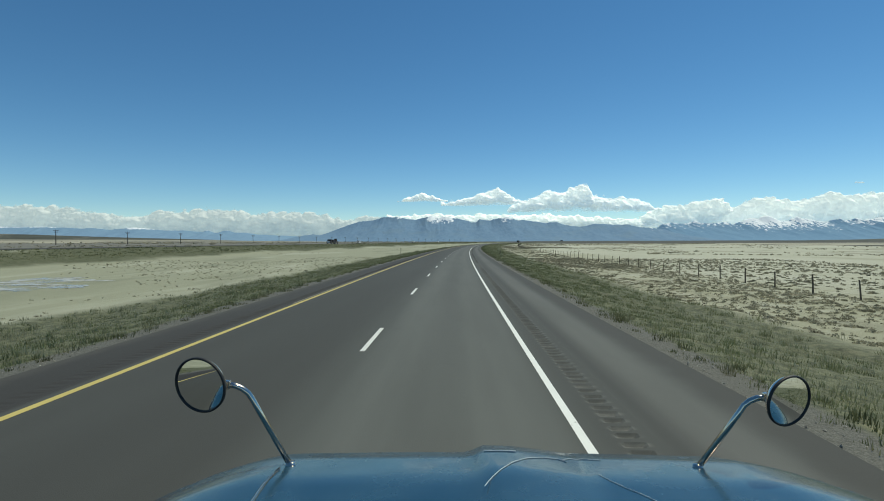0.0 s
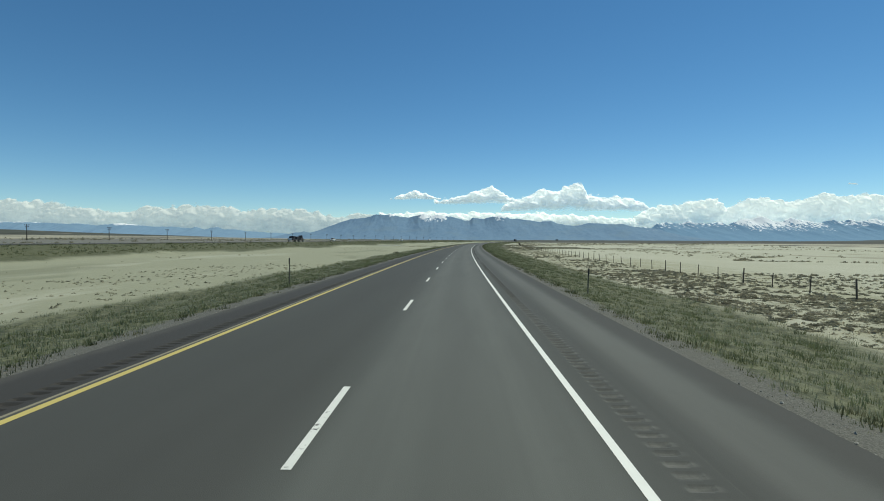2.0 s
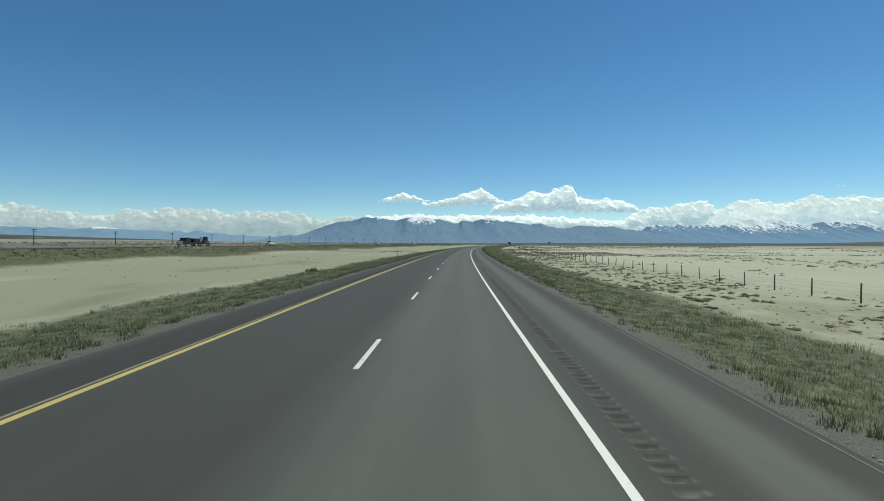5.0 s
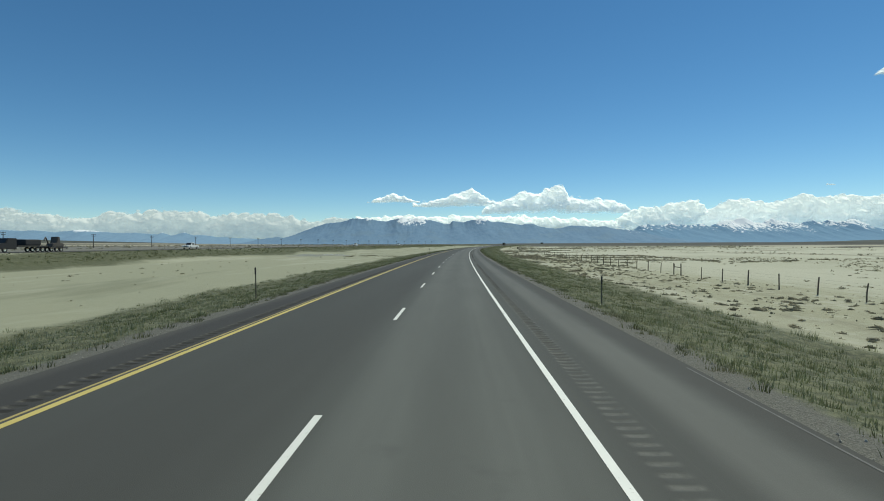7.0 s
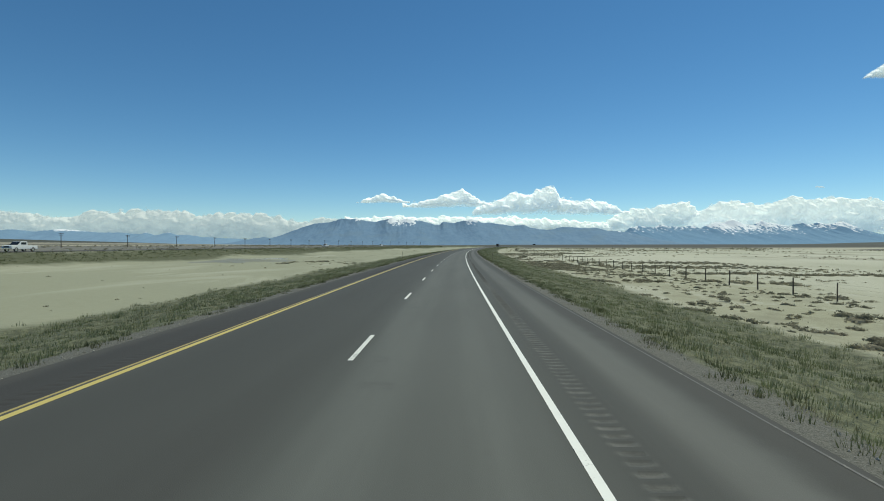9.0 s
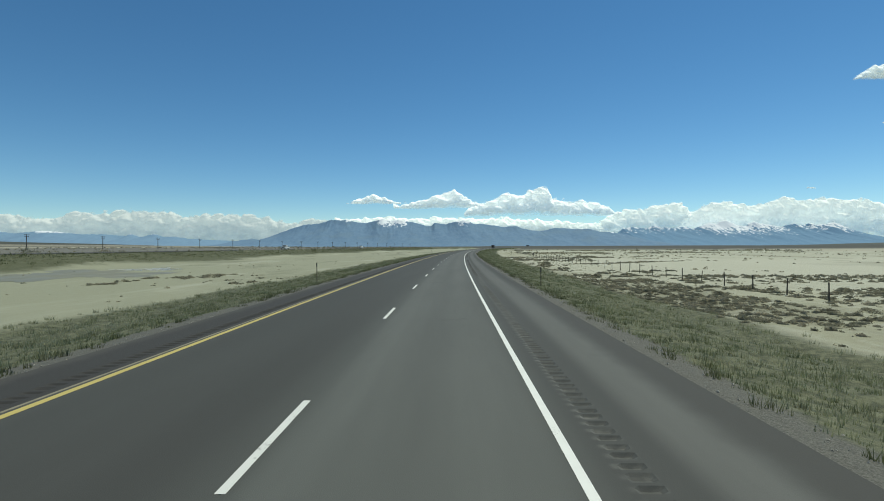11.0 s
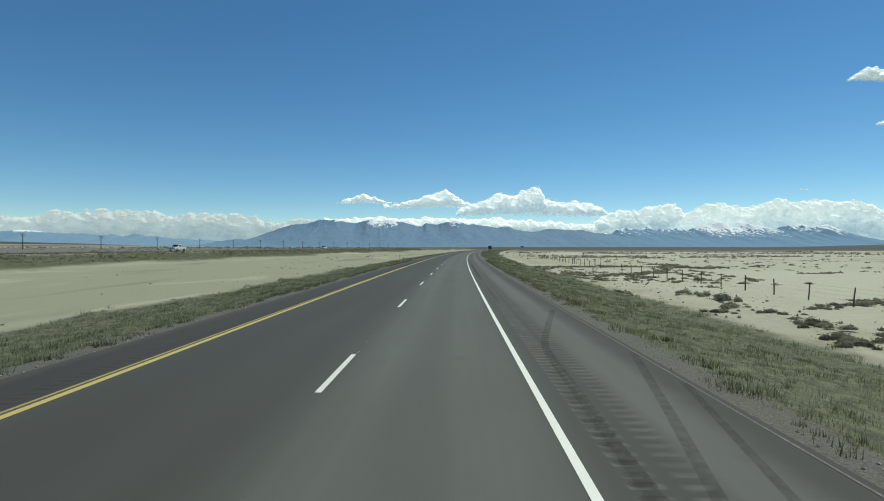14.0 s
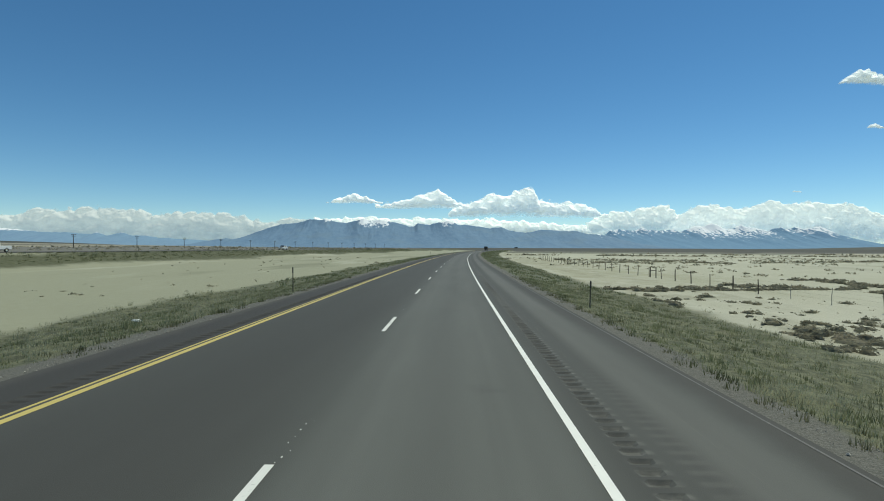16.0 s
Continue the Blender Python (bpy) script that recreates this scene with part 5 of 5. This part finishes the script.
def flatbed(m):
    top = root("flatbed_truck", m, "dark flatbed truck towing a loaded trailer on the far carriageway", "truck", "traffic on the far carriageway")
    part("cab", side_shape([(1.2, 0.6), (1.2, 2.5), (2.9, 2.5), (3.4, 1.6), (4.6, 1.5), (4.7, 0.6)], 2.2, 0.08), GREY_BODY, top)
    part("windscreen", side_shape([(2.97, 2.4), (3.0, 2.4), (3.42, 1.68), (3.36, 1.68)], 1.9, 0.0), DARK_GLASS, top)
    part("bonnet", box((1.6, 0.1, 0.8), (0, 4.72, 1.1), 0.04), LAMP_GLASS, top, "bright grille front")
    part("bed", box((2.4, 6.5, 0.25), (0, -2.1, 1.1), 0.03), STEEL_BED, top)
    part("load", box((2.0, 3.4, 1.1), (0, -2.4, 1.77), 0.2), GREY_BODY, top, "dark covered load")
    part("trailer", box((2.3, 4.6, 0.22), (0, -8.0, 0.85), 0.03), STEEL_BED, top)
    part("drawbar", rod([(0, -5.2, 0.8), (0, -5.9, 0.8)], 0.08, 8), STEEL_BED, top)
    part("machine", side_shape([(-9.9, 0.95), (-9.9, 1.6), (-9.0, 1.7), (-8.9, 2.9), (-8.3, 2.9), (-8.1, 1.7), (-7.2, 1.6), (-7.0, 0.95)], 1.4, 0.08), RED_GEAR, top, "faded red machine")
    part("boom", rod([(0.3, -7.2, 1.6), (0.3, -6.6, 2.8), (0.2, -6.1, 2.2)], 0.12, 8), RED_GEAR, top)
    for k in (-1, 1):
        for y in (3.6, -3.2, -4.3, -7.6, -8.7):
            road_wheel(k * 1.0, y, 0.48, top)
    return top


OPP = float(lie(-77.0)) + 0.03
flatbed(at_road(278, -77.5, OPP, 180))
pickup(at_road(334, -77.5, OPP, 180), WHITE_BODY, "white pickup truck driving on the far carriageway")
pickup(at_road(519, -77.5, OPP, 180), WHITE_BODY, "white pickup truck driving on the far carriageway")
pickup(at_road(650, -77.5, OPP, 180), WHITE_BODY, "white car driving on the far carriageway", bed=False)


def box_trailer(m):
    top = root("semi_trailer", m, "distant dark semi trailer on the road ahead", "truck")
    part("box", box((2.55, 13.5, 2.75), (0, 0, 2.55), 0.05), GREY_BODY, top)
    part("door", box((2.4, 0.05, 2.6), (0, -6.78, 2.55), 0.02), STEEL_BED, top)
    part("chassis", box((1.2, 13, 0.3), (0, 0, 1.02)), STEEL_BED, top)
    part("tractor_cab", box((2.45, 3.0, 2.6), (0, 8.6, 2.0), 0.2), GREY_BODY, top)
    for k in (-1, 1):
        for y in (-5.4, -4.1, 6.5, 9.4):
            road_wheel(k * 1.05, y, 0.52, top)
    return top


box_trailer(at_road(925, 1.9, -0.01))


def billboard(m):
    top = root("billboard", m, "dark distant billboard on two posts out on the flats", "billboard")
    part("panel", box((11.0, 0.4, 4.2), (0, 0, 6.2), 0.03), GREY_BODY, top)
    for k in (-3.4, 3.4):
        part("post", rod([(k, 0, -0.5), (k, 0, 6.0)], 0.28, 8), POLE_WOOD, top)
    return top


billboard(pose(472, 2259, -1.9, 0, 0, -14))


# ---- shallow water left on the playa ----
WATER = Surface("shallow_water", 0.05)
_p = WATER.obj()
WATER = WATER.done(WATER.mix(WATER.noise(_p, 0.5, 4), (0.42, 0.43, 0.41), (0.55, 0.55, 0.52)), WATER.span(WATER.noise(_p, 0.3, 4), 0.4, 0.6, 0.22, 0.6), WATER.noise(_p, 5, 3), 0.05, 0.01, alpha=WATER.span(WATER.noise(_p, 0.45, 5, 0.7), 0.4, 0.56, 0.05, 0.9))


def puddle(s, u, long, wide, seed, material, label, lift=0.03):
    """A thin sheet with a lobed outline that follows the lie of the flat."""
    bm = bmesh.new()
    rings = [[bm.verts.new((*road_xy(s, u), float(lie(u, s)) + lift))]]
    for f in (0.3, 0.55, 0.8, 1.0):
        ring = []
        for k in range(60):
            a = k * math.tau / 60
            r = f * (1 + 0.3 * math.sin(a * 3 + seed) + 0.2 * math.sin(a * 7 + seed * 2) + 0.1 * math.sin(a * 17))
            ss, uu = s + math.cos(a) * r * long, u + math.sin(a) * r * wide
            ring.append(bm.verts.new((*road_xy(ss, uu), float(lie(uu, ss)) + lift)))
        rings.append(ring)
    for k in range(60):
        bm.faces.new((rings[0][0], rings[1][k], rings[1][(k + 1) % 60]))
        for a, b in zip(rings[1:], rings[2:]):
            bm.faces.new((a[k], b[k], b[(k + 1) % 60], a[(k + 1) % 60]))
    bmesh.ops.recalc_face_normals(bm, faces=bm.faces)
    me = bpy.data.meshes.new("puddle")
    bm.to_mesh(me)
    bm.free()
    me.materials.append(material)
    return tagged(new("puddle", me), label, "puddle", "puddles on the playa", kind="structure")


MUD = Surface("wet_playa_mud", 0.5)
_p = MUD.where()
MUD = MUD.done(MUD.mix(MUD.noise(_p, 0.25, 5, 0.6), (0.17, 0.175, 0.135), (0.25, 0.25, 0.2)), MUD.span(MUD.noise(_p, 0.2, 4), 0.4, 0.65, 0.55, 0.85), MUD.noise(_p, 3, 4), 0.2, 0.02)
puddle(47, -42, 7, 9, 1, WATER, "shallow pale blue water lying on the playa")
puddle(385, -50, 5, 4, 2, WATER, "shallow pale blue water lying on the playa")
puddle(368, -51, 13, 9, 4, MUD, "wet grey mud flat on the playa", 0.014)


# ---- marks and scraps ----
RUBBER_MARK = Surface("tyre_rubber_streak", 0.8)
_p = RUBBER_MARK.where()
RUBBER_MARK = RUBBER_MARK.done((0.03, 0.03, 0.029), alpha=RUBBER_MARK.span(RUBBER_MARK.noise(_p, 4, 5, 0.7), 0.3, 0.7, 0.08, 0.32))


def tyre_mark(points, width):
    """A curved streak of rubber on the shoulder, from (s, u) to (s, u)."""
    bm = bmesh.new()
    knots = np.linspace(0, 1, len(points))
    f = np.linspace(0, 1, 41)
    fine = np.array([np.interp(f, knots, [q[c] for q in points]) for c in (0, 1)])
    for _ in range(6):
        fine[:, 1:-1] = (fine[:, :-2] + 2 * fine[:, 1:-1] + fine[:, 2:]) / 4
    path = [Vector(q) for q in fine.T]
    rows = []
    for k, p in enumerate(path):
        way = (path[min(k + 1, 40)] - path[max(k - 1, 0)]).normalized()
        side = Vector((-way.y, way.x)) * width / 2
        rows.append([bm.verts.new((*road_xy(*(p + side * e)), float(crown((p + side * e).y, 0)) + 0.006)) for e in (-1, 1)])
    for a, b in zip(rows, rows[1:]):
        bm.faces.new((a[0], a[1], b[1], b[0]))
    part("tyre_mark", bm, RUBBER_MARK, road, "dark curved tyre streak on the shoulder")


tyre_mark([(392.55, 6.41), (388.09, 5.42), (385.65, 4.84), (383.49, 4.4)], 0.17)
tyre_mark([(390.0, 6.43), (386.19, 5.67), (384.37, 5.29), (383.3, 5.11)], 0.13)
tyre_mark([(400.45, 6.05), (393.36, 4.46), (387.23, 4.28), (383.98, 4.18)], 0.2)

EDGE_DUST = road_paint("pale_edge_dust", (0.19, 0.185, 0.165), 0.6)
for a, b in ((100, 200), (247, 290), (335, 480)):
    tagged(stripe("edge_seam", 6.47, 0.035, a, b, EDGE_DUST), "thin pale seam at the pavement's edge")

# flecks of line paint dropped past the dashes
rng = np.random.default_rng(44)
fv, ff = [], []
for k in range(31, 38):
    for _ in range(9):
        s0, u0, r = 11.23 + 12.19 * k + 3.1 + 2.6 * rng.random() ** 1.5, 0.05 + rng.normal(0, 0.035), rng.uniform(0.004, 0.014)
        ring = [road_xy(s0 + r * 2.2 * math.sin(a), u0 + r * math.cos(a)) for a in np.linspace(0, math.tau, 6)[:-1] + rng.random()]
        ff.append(list(range(len(fv), len(fv) + 5)))
        fv += [(x, y, 0.005) for x, y in ring]
flecks = mesh_object("paint_flecks", fv, ff, DASH_PAINT)
flecks.parent = road
tagged(flecks, "white paint flecks past the lane dashes", kind="stuff")

SCRAP = painted("white_plastic_scrap", (0.75, 0.75, 0.73), 0.5, 0, 0.2)


def scrap(s, u, size, seed):
    rng = random.Random(seed)
    bm = bmesh.new()
    bmesh.ops.create_icosphere(bm, subdivisions=2, radius=size)
    for v in bm.verts:
        v.co = Vector((v.co.x * 1.3, v.co.y * 0.8, v.co.z * 0.55)) * (0.7 + 0.6 * rng.random())
    me = bpy.data.meshes.new("litter_scrap")
    bm.to_mesh(me)
    bm.free()
    me.materials.append(SCRAP)
    ob = new("litter_scrap", me)
    ob.matrix_world = at_road(s, u) @ pose(0, 0, size * 0.3)
    return tagged(ob, "crumpled white plastic scrap lying in the verge grass", "litter", "litter in the verge")


for s, u, size in ((455.6, -10.8, 0.15), (390.3, 13.3, 0.14), (213.5, 8.6, 0.1), (61.0, 9.6, 0.12)):
    scrap(s, u, size, int(s))


def loose_stones(name, u0, u1, s0, s1, n, seed, small=0.008, large=0.024, label="loose grey stones along the gravel road edge", stone=None):
    """Small angular stones strewn along the gravel edge."""
    rng = np.random.default_rng(seed)
    s = rng.uniform(s0, s1, n)
    u = u0 + (u1 - u0) * rng.beta(1.6, 1.6, n)
    x, y, z = place(s, u)
    r = small + large * rng.random(n) ** 3
    base = np.array([(1, 0, 0), (0, 1, 0), (-1, 0, 0), (0, -1, 0), (0, 0, 0.8), (0, 0, -0.5)], float)
    v = base[None] * r[:, None, None] * rng.uniform(0.6, 1.4, (n, 6, 1)) + np.stack([x, y, z + r * 0.2], 1)[:, None, :]
    tri = np.array([(0, 1, 4), (1, 2, 4), (2, 3, 4), (3, 0, 4), (1, 0, 5), (2, 1, 5), (3, 2, 5), (0, 3, 5)])
    f = (tri[None] + (np.arange(n) * 6)[:, None, None]).reshape(-1, 3)
    return tagged(mesh_object(name, v.reshape(-1, 3).tolist(), f.tolist(), stone or STONE), label, "gravel", kind="stuff")


STONE = Surface("loose_stone", 0.9)
STONE = STONE.done(STONE.mix(STONE.island(), (0.2, 0.19, 0.165), (0.42, 0.4, 0.35)))
CLOD = Surface("dry_clod", 0.95)
CLOD = CLOD.done(CLOD.mix(CLOD.island(), (0.06, 0.055, 0.042), (0.2, 0.185, 0.14)))
loose_stones("playa_clods", 17.2, 27, 185, 480, 520, 93, 0.025, 0.08, "dark dry clods and stones strewn on the playa", CLOD)
loose_stones("gravel_right", 6.5, 7.8, -4, 500, 6000, 91)
loose_stones("gravel_left", -6.0, -6.9, -4, 500, 5000, 92)
